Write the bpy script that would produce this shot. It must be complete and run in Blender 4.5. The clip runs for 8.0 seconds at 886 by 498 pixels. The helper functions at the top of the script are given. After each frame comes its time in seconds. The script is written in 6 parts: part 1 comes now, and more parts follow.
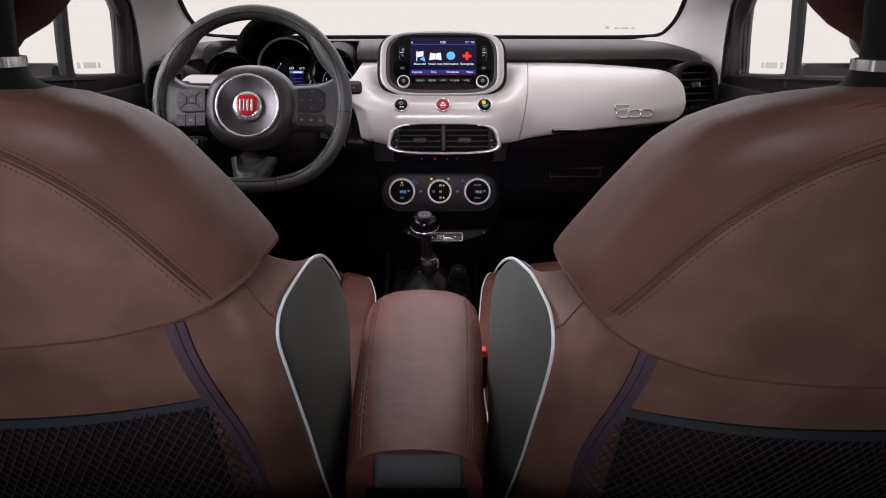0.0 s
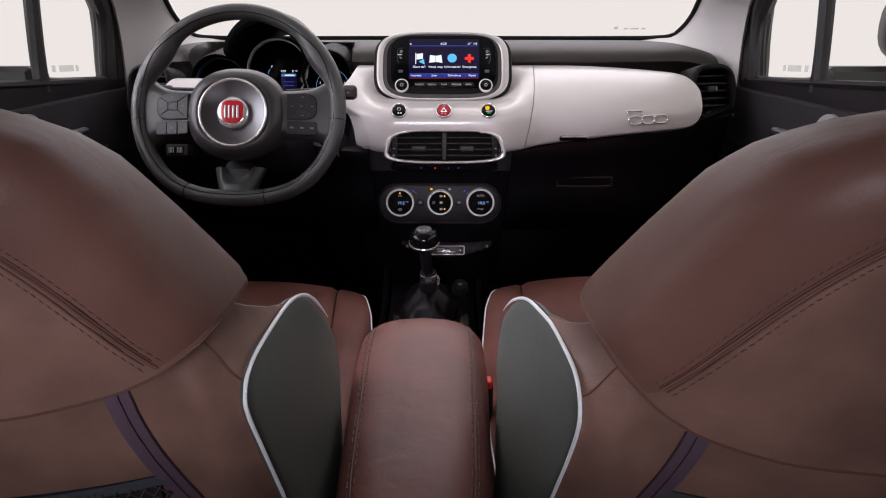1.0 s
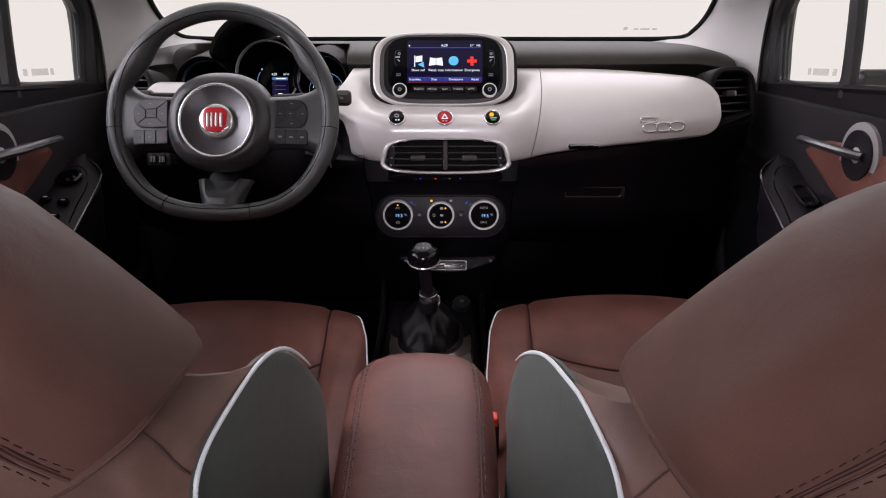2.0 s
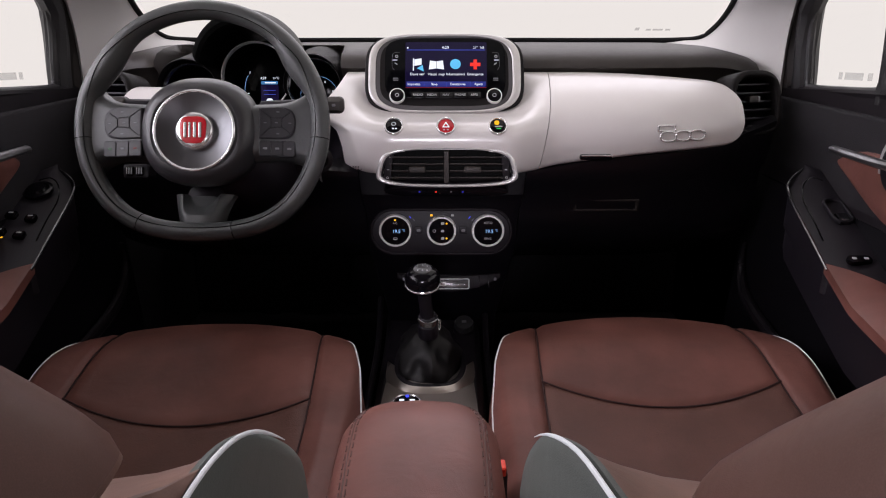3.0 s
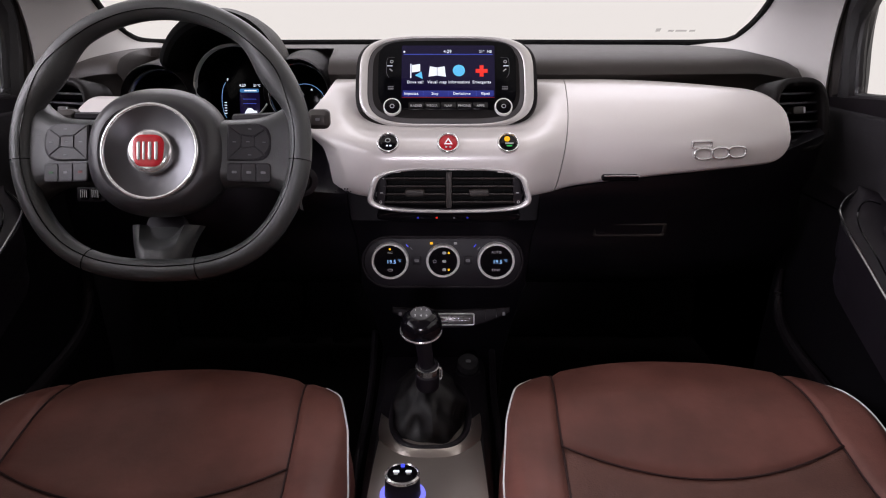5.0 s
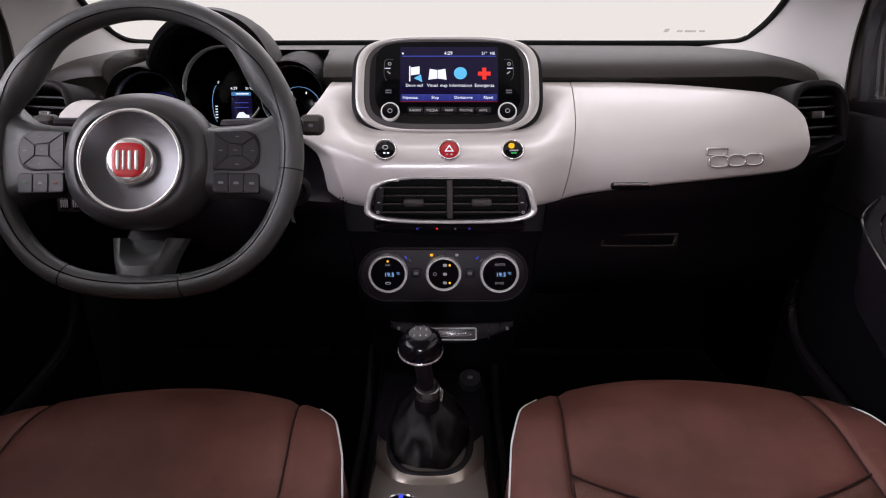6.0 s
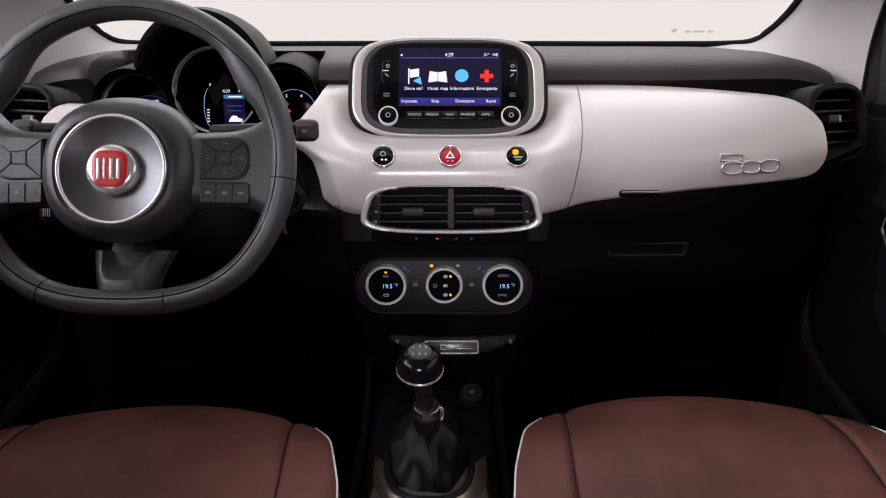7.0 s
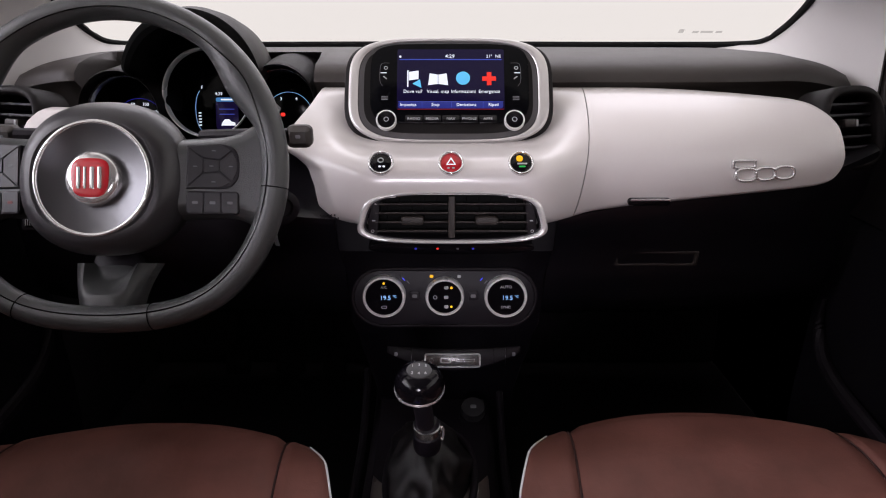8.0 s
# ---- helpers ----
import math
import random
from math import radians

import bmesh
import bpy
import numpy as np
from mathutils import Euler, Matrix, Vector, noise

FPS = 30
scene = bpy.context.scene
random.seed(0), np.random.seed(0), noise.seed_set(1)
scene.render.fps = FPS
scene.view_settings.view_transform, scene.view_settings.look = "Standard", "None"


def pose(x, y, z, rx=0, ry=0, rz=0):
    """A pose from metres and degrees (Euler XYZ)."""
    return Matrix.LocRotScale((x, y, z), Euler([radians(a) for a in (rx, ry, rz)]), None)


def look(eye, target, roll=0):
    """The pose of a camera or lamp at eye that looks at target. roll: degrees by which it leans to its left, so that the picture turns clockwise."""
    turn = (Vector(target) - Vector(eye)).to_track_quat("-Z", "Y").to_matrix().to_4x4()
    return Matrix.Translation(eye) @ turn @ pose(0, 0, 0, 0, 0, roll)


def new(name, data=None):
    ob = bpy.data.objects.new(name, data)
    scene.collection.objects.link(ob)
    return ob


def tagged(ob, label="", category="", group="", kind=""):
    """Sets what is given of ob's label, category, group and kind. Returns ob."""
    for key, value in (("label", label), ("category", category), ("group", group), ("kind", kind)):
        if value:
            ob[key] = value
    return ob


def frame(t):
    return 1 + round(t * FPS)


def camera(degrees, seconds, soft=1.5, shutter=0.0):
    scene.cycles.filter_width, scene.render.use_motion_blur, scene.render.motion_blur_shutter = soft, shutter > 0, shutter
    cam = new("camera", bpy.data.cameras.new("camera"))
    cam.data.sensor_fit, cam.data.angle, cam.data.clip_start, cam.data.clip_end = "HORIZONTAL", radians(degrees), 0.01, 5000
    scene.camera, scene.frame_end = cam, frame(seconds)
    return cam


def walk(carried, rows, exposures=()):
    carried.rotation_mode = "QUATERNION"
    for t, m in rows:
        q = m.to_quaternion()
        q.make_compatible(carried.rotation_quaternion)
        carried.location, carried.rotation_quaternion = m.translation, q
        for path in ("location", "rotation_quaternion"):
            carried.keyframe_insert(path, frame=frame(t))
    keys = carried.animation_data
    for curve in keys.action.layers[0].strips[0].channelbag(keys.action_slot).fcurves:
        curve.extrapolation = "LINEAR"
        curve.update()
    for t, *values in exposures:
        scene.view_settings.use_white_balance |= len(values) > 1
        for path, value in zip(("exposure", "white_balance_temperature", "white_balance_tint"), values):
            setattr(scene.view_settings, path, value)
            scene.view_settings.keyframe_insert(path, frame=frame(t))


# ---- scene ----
cam = camera(65.0, 8.0, soft=1.1)
EYE, TILT, TRAVEL, DRIFT = 1.19, -18.27, 0.611, -0.0099
GLIDE = [
    (0.0, 0.0), (0.5, 0.077), (1.0, 0.160), (1.5, 0.237), (3.0, 0.490), (3.5, 0.569), (4.0, 0.641),
    (4.5, 0.703), (6.0, 0.852), (6.5, 0.891), (7.0, 0.929), (7.5, 0.968), (8.0, 1.0),
]
walk(cam, [(t, pose(-0.002 + DRIFT * s, TRAVEL * s, EYE, 90 + TILT, 0, 0)) for t, s in GLIDE])

# ---- world, light ----
world = bpy.data.worlds.new("studio")
scene.world = world
world.use_nodes = True
bg = world.node_tree.nodes["Background"]
bg.inputs["Color"].default_value = (1.0, 0.918, 0.900, 1)
bg.inputs["Strength"].default_value = 0.84


def area(name, place, target, sx, sy, watts, colour=(1, 0.94, 1.07)):
    lamp = bpy.data.lights.new(name, "AREA")
    lamp.shape, lamp.size, lamp.size_y, lamp.energy, lamp.color = "RECTANGLE", sx, sy, watts, colour
    ob = new(name, lamp)
    ob.matrix_world = look(place, target)
    return ob


area("studio_front_softbox", (0, 3.4, 2.7), (0, 1.2, 1.0), 3.0, 1.5, 24)
area("studio_left_softbox", (-2.6, 0.5, 2.2), (0, 0.6, 1.0), 3.0, 1.2, 50)
area("studio_right_softbox", (2.6, 0.5, 2.2), (0, 0.6, 1.0), 3.0, 1.2, 5)
rear = area("studio_rear_softbox", (-0.12, -1.5, 1.50), (-0.06, 0.55, 0.97), 0.5, 0.4, 0.88)
rear.data.spread = radians(30)
scene.view_settings.exposure = 0.06

# ---- materials ----


def material(name, colour, rough=0.5, metal=0.0, grain=0.0, scale=300.0, vary=0.12, coat=0.0, blotch=9.0, spec=0.5, kind="noise"):
    """Principled surface with two scales of colour variation, varied gloss and a fine relief."""
    m = bpy.data.materials.new(name)
    m.use_nodes = True
    nt = m.node_tree
    p = nt.nodes["Principled BSDF"]
    p.inputs["Metallic"].default_value = metal
    p.inputs["Coat Weight"].default_value = coat
    p.inputs["Coat Roughness"].default_value = 0.08
    p.inputs["Specular IOR Level"].default_value = spec
    co = nt.nodes.new("ShaderNodeTexCoord")
    big = nt.nodes.new("ShaderNodeTexNoise")
    big.inputs["Scale"].default_value, big.inputs["Detail"].default_value = blotch, 4
    nt.links.new(co.outputs["Object"], big.inputs["Vector"])
    fine = nt.nodes.new("ShaderNodeTexVoronoi" if kind == "leather" else "ShaderNodeTexNoise")
    fine.inputs["Scale"].default_value = scale
    nt.links.new(co.outputs["Object"], fine.inputs["Vector"])
    fine_out = fine.outputs["Distance"] if kind == "leather" else fine.outputs["Fac"]
    mix = nt.nodes.new("ShaderNodeMix")
    mix.data_type = "RGBA"
    mix.inputs["A"].default_value = (*[c * (1 - vary) for c in colour], 1)
    mix.inputs["B"].default_value = (*[min(1, c * (1 + vary)) for c in colour], 1)
    add = nt.nodes.new("ShaderNodeMath")
    add.operation = "MULTIPLY_ADD"
    add.inputs[1].default_value, add.inputs[2].default_value = 0.25, 0.0
    nt.links.new(fine_out, add.inputs[0])
    tot = nt.nodes.new("ShaderNodeMath")
    tot.operation = "MULTIPLY_ADD"
    tot.inputs[1].default_value = 0.85
    cloud = nt.nodes.new("ShaderNodeMapRange")
    cloud.inputs["From Min"].default_value = 0.34 if kind == "leather" else 0.0
    cloud.inputs["From Max"].default_value = 0.68 if kind == "leather" else 1.0
    nt.links.new(big.outputs["Fac"], cloud.inputs["Value"])
    nt.links.new(cloud.outputs["Result"], tot.inputs[0])
    nt.links.new(add.outputs[0], tot.inputs[2])
    nt.links.new(tot.outputs[0], mix.inputs["Factor"])
    nt.links.new(mix.outputs["Result"], p.inputs["Base Color"])
    rr_ = nt.nodes.new("ShaderNodeMapRange")
    rr_.inputs["To Min"].default_value, rr_.inputs["To Max"].default_value = max(0.02, rough - 0.07), min(1, rough + 0.07)
    nt.links.new(big.outputs["Fac"], rr_.inputs["Value"])
    nt.links.new(rr_.outputs["Result"], p.inputs["Roughness"])
    if grain:
        b = nt.nodes.new("ShaderNodeBump")
        b.inputs["Strength"].default_value, b.inputs["Distance"].default_value = grain, 0.0006
        nt.links.new(fine_out, b.inputs["Height"])
        nt.links.new(b.outputs["Normal"], p.inputs["Normal"])
        if kind == "leather":
            # soft creases under the grain
            fold = nt.nodes.new("ShaderNodeTexNoise")
            fold.inputs["Scale"].default_value, fold.inputs["Detail"].default_value = 34.0, 5
            fold.inputs["Distortion"].default_value = 0.6
            nt.links.new(co.outputs["Object"], fold.inputs["Vector"])
            soft_bump = nt.nodes.new("ShaderNodeBump")
            soft_bump.inputs["Strength"].default_value, soft_bump.inputs["Distance"].default_value = 0.22, 0.004
            nt.links.new(fold.outputs["Fac"], soft_bump.inputs["Height"])
            nt.links.new(soft_bump.outputs["Normal"], b.inputs["Normal"])
    return m


def glow(name, colour, strength):
    m = bpy.data.materials.new(name)
    m.use_nodes = True
    p = m.node_tree.nodes["Principled BSDF"]
    p.inputs["Base Color"].default_value = (*[c * 0.1 for c in colour], 1)
    p.inputs["Emission Color"].default_value = (*colour, 1)
    p.inputs["Emission Strength"].default_value = strength
    p.inputs["Roughness"].default_value = 0.2
    p.inputs["Specular IOR Level"].default_value = 0.15
    return m


def glass(name):
    m = bpy.data.materials.new(name)
    m.use_nodes = True
    p = m.node_tree.nodes["Principled BSDF"]
    p.inputs["Transmission Weight"].default_value = 1.0
    p.inputs["Roughness"].default_value = 0.0
    p.inputs["IOR"].default_value = 1.02
    p.inputs["Base Color"].default_value = (0.97, 0.985, 0.975, 1)
    return m


LEATHER = material("brown_leather", (0.150, 0.059, 0.047), 0.46, grain=0.13, scale=1300, vary=0.26, kind="leather", blotch=11, spec=0.27)
LEATHER_YOKE = material("dark_red_brown_leather", (0.140, 0.071, 0.056), 0.46, grain=0.06, scale=1500, vary=0.32, kind="leather", blotch=7, spec=0.20)
LEATHER_BACK = material("brown_leather_back", (0.184, 0.105, 0.082), 0.48, grain=0.07, scale=1500, vary=0.36, kind="leather", blotch=12, spec=0.28)
# seat leather darkened: shade on the head restraints is put into the colour
HEADSHADED = material("shaded_head_leather", (0.060, 0.025, 0.022), 0.50, grain=0.08, scale=1400, vary=0.2, kind="leather", blotch=12, spec=0.25)
LEATHER_PERF = material("perforated_brown_leather", (0.118, 0.054, 0.042), 0.52, grain=0.35, scale=420, vary=0.22, kind="leather", blotch=9, spec=0.22)
THREAD = material("brown_thread", (0.088, 0.040, 0.032), 0.7)
SEAM = material("dark_red_seam", (0.032, 0.010, 0.009), 0.8)
GREYSIDE = material("grey_leatherette", (0.095, 0.108, 0.097), 0.55, grain=0.3, scale=1100, kind="leather")
PIPING = material("white_piping", (0.86, 0.90, 0.92), 0.40, grain=0.2, scale=2500)
TAPE = material("purple_grey_tape", (0.100, 0.066, 0.092), 0.55, grain=0.3, scale=1500)
NET = material("grey_net_cord", (0.060, 0.050, 0.055), 0.6)
HEM = material("dark_teal_hem", (0.010, 0.019, 0.026), 0.7, grain=0.3, scale=1500)
POCKET = material("dark_pocket_lining", (0.016, 0.009, 0.012), 0.8)
PEARL = material("pearl_white_paint", (0.655, 0.618, 0.60), 0.30, coat=0.35, vary=0.04, blotch=4)
SOFT = material("dark_soft_plastic", (0.031, 0.025, 0.022), 0.55, grain=0.5, scale=1400, vary=0.1)
DARK = material("black_plastic", (0.0088, 0.0066, 0.0100), 0.5, grain=0.3, scale=1500, spec=0.32)
TRIMDARK = material("black_door_plastic", (0.0095, 0.0072, 0.0092), 0.50, grain=0.3, scale=1500, spec=0.15)
SCREENGLASS = material("black_display_glass", (0.003, 0.003, 0.004), 0.10, vary=0.02, spec=0.07)
# door plastic in a darker copy, for the shade low on the doors
DOORSHADED = material("shaded_lower_door_plastic", (0.0050, 0.0042, 0.0056), 0.55, grain=0.4, scale=1300, spec=0.10)
GLOSS = material("piano_black", (0.004, 0.0035, 0.005), 0.12, vary=0.02, spec=0.30)
STACKBLACK = material("black_stack_plastic", (0.0042, 0.0034, 0.0052), 0.5, grain=0.3, scale=1500, spec=0.12)
PORTGREY = material("satin_grey_port_plate", (0.13, 0.125, 0.125), 0.24, metal=0.8, vary=0.04)
LINING = material("black_matt_lining", (0.003, 0.003, 0.003), 0.9, spec=0.03)
RUBBER = material("black_rubber", (0.004, 0.004, 0.004), 0.8, spec=0.2)
WHEELSKIN = material("dark_grey_wheel_leather", (0.050, 0.052, 0.052), 0.30, grain=0.3, scale=1300, kind="leather")
WHEELKEY = material("dark_wheel_key_plastic", (0.024, 0.023, 0.025), 0.34, grain=0.1, scale=1800, spec=0.3)
WHEELPLASTIC = material("dark_wheel_plastic", (0.028, 0.027, 0.029), 0.33, grain=0.2, scale=1500)
SURROUND = material("polished_silver_surround", (0.88, 0.87, 0.86), 0.24, metal=0.55, vary=0.03)
SATIN = material("satin_silver", (0.64, 0.62, 0.61), 0.34, metal=0.6, vary=0.04)
HUBGREY = material("brushed_grey_metal", (0.36, 0.36, 0.37), 0.22, metal=0.95, vary=0.05)
DISHGREY = material("dark_brushed_dish", (0.14, 0.14, 0.148), 0.30, metal=0.95, vary=0.05)
CHROME = material("chrome", (0.80, 0.79, 0.79), 0.14, metal=0.75, vary=0.02)
PLATE = material("champagne_satin_plate", (0.33, 0.29, 0.265), 0.36, metal=0.6, vary=0.05)
COLLAR = material("bright_satin_collar", (0.55, 0.50, 0.46), 0.30, metal=0.85, vary=0.05)
PILLAR = material("light_grey_pillar_cloth", (0.66, 0.64, 0.62), 0.8, grain=0.3, scale=1200, vary=0.05)
ROOFCLOTH = material("light_headliner_cloth", (0.55, 0.53, 0.51), 0.9, grain=0.3, scale=900, vary=0.05)
FRAMEBLACK = material("black_window_frame", (0.020, 0.019, 0.020), 0.45)
CARPET = material("black_carpet", (0.008, 0.006, 0.0085), 0.95, grain=0.8, scale=500)
STUDIO = material("white_studio_floor", (0.78, 0.75, 0.73), 0.6, vary=0.03, blotch=1)
RED = material("red_enamel", (0.46, 0.012, 0.020), 0.22, coat=0.5, vary=0.05)
BUCKLE = material("red_buckle_plastic", (0.85, 0.05, 0.02), 0.4, vary=0.05)
LEVER = material("dark_satin_lever", (0.17, 0.165, 0.17), 0.30, metal=0.8, vary=0.05)
LOWER = material("black_lower_dash_plastic", (0.0070, 0.0060, 0.0085), 0.34, grain=0.25, scale=1500)
FIELD = material("dark_grey_screen_field", (0.058, 0.054, 0.057), 0.42, grain=0.2, scale=1500)
HOODSKIN = material("dark_padded_hood_skin", (0.0125, 0.010, 0.0092), 0.5, grain=0.4, scale=1400, spec=0.2)
HOODBLACK = material("black_hood_plastic", (0.0085, 0.0070, 0.0072), 0.55, grain=0.4, scale=1400, spec=0.14)
RINGSILVER = material("bright_silver_ring", (0.93, 0.92, 0.90), 0.28, metal=0.35, vary=0.03)
GREENDIM = material("dim_green_print", (0.02, 0.09, 0.03), 0.6)
REDDIM = material("dim_red_print", (0.13, 0.015, 0.015), 0.6)
PRINT = material("grey_print", (0.45, 0.45, 0.46), 0.6)
PRINTDIM = material("dim_grey_print", (0.16, 0.16, 0.17), 0.6)
GLASS = glass("clear_glass")
MARK = material("faint_window_print", (0.30, 0.30, 0.30), 0.6)
MARK.node_tree.nodes["Principled BSDF"].inputs["Alpha"].default_value = 0.22
SCREEN = glow("navy_screen_glow", (0.006, 0.0035, 0.024), 1.0)
SCREENBAR = glow("blue_screen_bar", (0.05, 0.07, 0.42), 1.0)
LIT = glow("white_lit", (0.85, 0.88, 1.0), 1.0)
BARBLUE = glow("dim_readout_bar", (0.05, 0.17, 0.38), 1.0)
CYAN = glow("cyan_lit", (0.12, 0.50, 0.85), 1.0)
DIGIT = glow("pale_blue_digit", (0.30, 0.55, 1.0), 1.0)
BLUEDIM = glow("dim_blue_lit", (0.03, 0.03, 0.35), 1.0)
BLUELIT = glow("blue_lit", (0.06, 0.08, 0.95), 1.2)
REDLIT = glow("red_lit", (0.85, 0.04, 0.03), 1.0)
# weak glow that stands in for a red reflection on the screen
REDREFLECT = glow("dim_red_reflection", (0.16, 0.008, 0.02), 1.0)
FOOTER = glow("dim_blue_menu_bar", (0.022, 0.028, 0.20), 1.0)
AMBER = glow("amber_lit", (1.0, 0.50, 0.02), 1.0)
GREENLIT = glow("green_lit", (0.05, 0.55, 0.12), 0.6)
HALO = glow("violet_blue_halo", (0.22, 0.22, 1.0), 1.1)

# ---- mesh helpers: each shape is (verts, faces) ----


def loft(rings, closed=True, cap0=True, cap1=True, loop=False):
    n = len(rings[0])
    verts = [tuple(p) for r in rings for p in r]
    faces = []
    m = len(rings)
    for i in range(m if loop else m - 1):
        a, b = i * n, ((i + 1) % m) * n
        for j in range(n if closed else n - 1):
            k = (j + 1) % n
            faces.append((a + j, a + k, b + k, b + j))
    if not loop and closed:
        if cap0:
            faces.append(tuple(range(n - 1, -1, -1)))
        if cap1:
            faces.append(tuple(range((m - 1) * n, m * n)))
    return verts, faces


def join(*shapes):
    verts, faces = [], []
    for v, f in shapes:
        o = len(verts)
        verts += v
        faces += [tuple(i + o for i in q) for q in f]
    return verts, faces


def moved(shape, m):
    return [tuple(m @ Vector(v)) for v in shape[0]], shape[1]


def tube(points, r, closed=False, n=8, flat=1.0):
    pts = [Vector(p) for p in points]
    rings = []
    up = Vector((0.12, 0.31, 0.94)).normalized()
    for i, p in enumerate(pts):
        a = pts[i - 1] if i or closed else p
        b = pts[(i + 1) % len(pts)] if i < len(pts) - 1 or closed else p
        d = (b - a).normalized()
        s = d.cross(up).normalized()
        t = s.cross(d)
        rr0 = r(i / (len(pts) - 1)) if callable(r) else r
        rings.append([p + rr0 * (math.cos(q) * s + flat * math.sin(q) * t) for q in [2 * math.pi * k / n for k in range(n)]])
    return loft(rings, loop=closed)


def smooth_path(points, steps=8, closed=False):
    """Catmull-Rom through the points."""
    p = [Vector(q) for q in points]
    n = len(p)
    out = []
    for i in range(n if closed else n - 1):
        if closed:
            a, b, c, d = p[i - 1], p[i], p[(i + 1) % n], p[(i + 2) % n]
        else:
            a, b, c, d = p[max(i - 1, 0)], p[i], p[i + 1], p[min(i + 2, n - 1)]
        for k in range(steps):
            u = k / steps
            out.append(0.5 * ((2 * b) + (c - a) * u + (2 * a - 5 * b + 4 * c - d) * u * u + (3 * b - a - 3 * c + d) * u ** 3))
    if not closed:
        out.append(p[-1])
    return out


def rr(w, h, r, n=5, cx=0.0, cz=0.0):
    """Rounded rectangle in x, z, anticlockwise."""
    r = min(r, w / 2 - 1e-5, h / 2 - 1e-5)
    out = []
    for sx, sz, a0 in ((1, 1, 0), (-1, 1, 90), (-1, -1, 180), (1, -1, 270)):
        for k in range(n + 1):
            a = radians(a0 + 90 * k / n)
            out.append((cx + sx * (w / 2 - r) + r * math.cos(a), cz + sz * (h / 2 - r) + r * math.sin(a)))
    return out


def oval(w, h, e=2.0, n=40, cx=0.0, cz=0.0):
    out = []
    for k in range(n):
        a = 2 * math.pi * k / n
        c, s = math.cos(a), math.sin(a)
        out.append((cx + w / 2 * math.copysign(abs(c) ** (2 / e), c), cz + h / 2 * math.copysign(abs(s) ** (2 / e), s)))
    return out


def inset(outline, d):
    """Outline moved inwards by d along its own normals."""
    n = len(outline)
    out = []
    for i in range(n):
        ax, az = outline[i - 1]
        bx, bz = outline[(i + 1) % n]
        tx, tz = bx - ax, bz - az
        ln = math.hypot(tx, tz) or 1
        out.append((outline[i][0] - d * tz / ln, outline[i][1] + d * tx / ln))
    return out


def plate(outline, depth, bevel=0.001, front=0.0, dome=0.0):
    """Solid with its face towards -y at y = front and its back at front + depth."""
    rings = [[(x, front + depth, z) for x, z in outline], [(x, front + bevel, z) for x, z in outline]]
    rings.append([(x, front + bevel * 0.3, z) for x, z in inset(outline, bevel * 0.3)])
    rings.append([(x, front, z) for x, z in inset(outline, bevel)])
    if dome:
        cx = sum(p[0] for p in outline) / len(outline)
        cz = sum(p[1] for p in outline) / len(outline)
        base = inset(outline, bevel)
        for k in range(1, 5):
            q = 1 - k / 5
            rings.append([(cx + (x - cx) * q, front - dome * (1 - q * q), cz + (z - cz) * q) for x, z in base])
    return loft(rings)


def bezel(outer, inner, depth, lift=0.003, front=0.0):
    """Ring between two outlines of equal count, rounded towards -y."""
    rings = [[(x, front + depth, z) for x, z in outer]]
    for k in range(9):
        a = math.pi * k / 8
        q = 0.5 - 0.5 * math.cos(a)
        rings.append([(ox + (ix - ox) * q, front - lift * math.sin(a), oz + (iz - oz) * q) for (ox, oz), (ix, iz) in zip(outer, inner)])
    rings.append([(x, front + depth, z) for x, z in inner])
    return loft(rings, loop=True)


def lathe(profile, n=32):
    """Profile of (radius, y) turned round the local y axis."""
    return loft([[(r * math.cos(2 * math.pi * k / n), y, r * math.sin(2 * math.pi * k / n)) for k in range(n)] for r, y in profile])


def lathe_up(profile, n=32):
    """Profile of (radius, z) turned round the local z axis."""
    return loft([[(r * math.cos(2 * math.pi * k / n), r * math.sin(2 * math.pi * k / n), z) for k in range(n)] for r, z in profile])


def grid(fn, nu, nv):
    verts = [tuple(fn(i / nu, j / nv)) for j in range(nv + 1) for i in range(nu + 1)]
    w = nu + 1
    faces = [(j * w + i, j * w + i + 1, (j + 1) * w + i + 1, (j + 1) * w + i) for j in range(nv) for i in range(nu)]
    return verts, faces


def slab(fn, nu, nv, thick):
    """Closed sheet: fn(u, v) and its copy moved by the vector thick, with the edges filled."""
    verts, faces = grid(fn, nu, nv)
    n = len(verts)
    t = Vector(thick)
    back = [tuple(Vector(v) + t) for v in verts]
    w = nu + 1
    edge = [i for i in range(w)] + [j * w + nu for j in range(1, nv + 1)] + [nv * w + i for i in range(nu - 1, -1, -1)] + [j * w for j in range(nv - 1, 0, -1)]
    faces = faces + [tuple(i + n for i in reversed(f)) for f in faces]
    for a, b in zip(edge, edge[1:] + edge[:1]):
        faces.append((b, a, a + n, b + n))
    return verts + back, faces


def block(x0, x1, y0, y1, z0, z1, b=0.004):
    w, h = x1 - x0, z1 - z0
    b = min(b, w / 3, h / 3, (y1 - y0) / 3)
    o = rr(w, h, b, 3, (x0 + x1) / 2, (z0 + z1) / 2)
    i = inset(o, b * 0.9)
    return loft([[(x, y1, z) for x, z in i], [(x, y1 - b, z) for x, z in o], [(x, y0 + b, z) for x, z in o], [(x, y0, z) for x, z in i]])


def interp(x, xs, ys):
    return float(np.interp(x, xs, ys))


def soft(x, xs, ys):
    """Smooth monotone-looking interpolation by a short average of the linear one."""
    w = (xs[-1] - xs[0]) * 0.04
    return sum(interp(x + w * k / 2, xs, ys) for k in (-2, -1, 0, 1, 2)) / 5


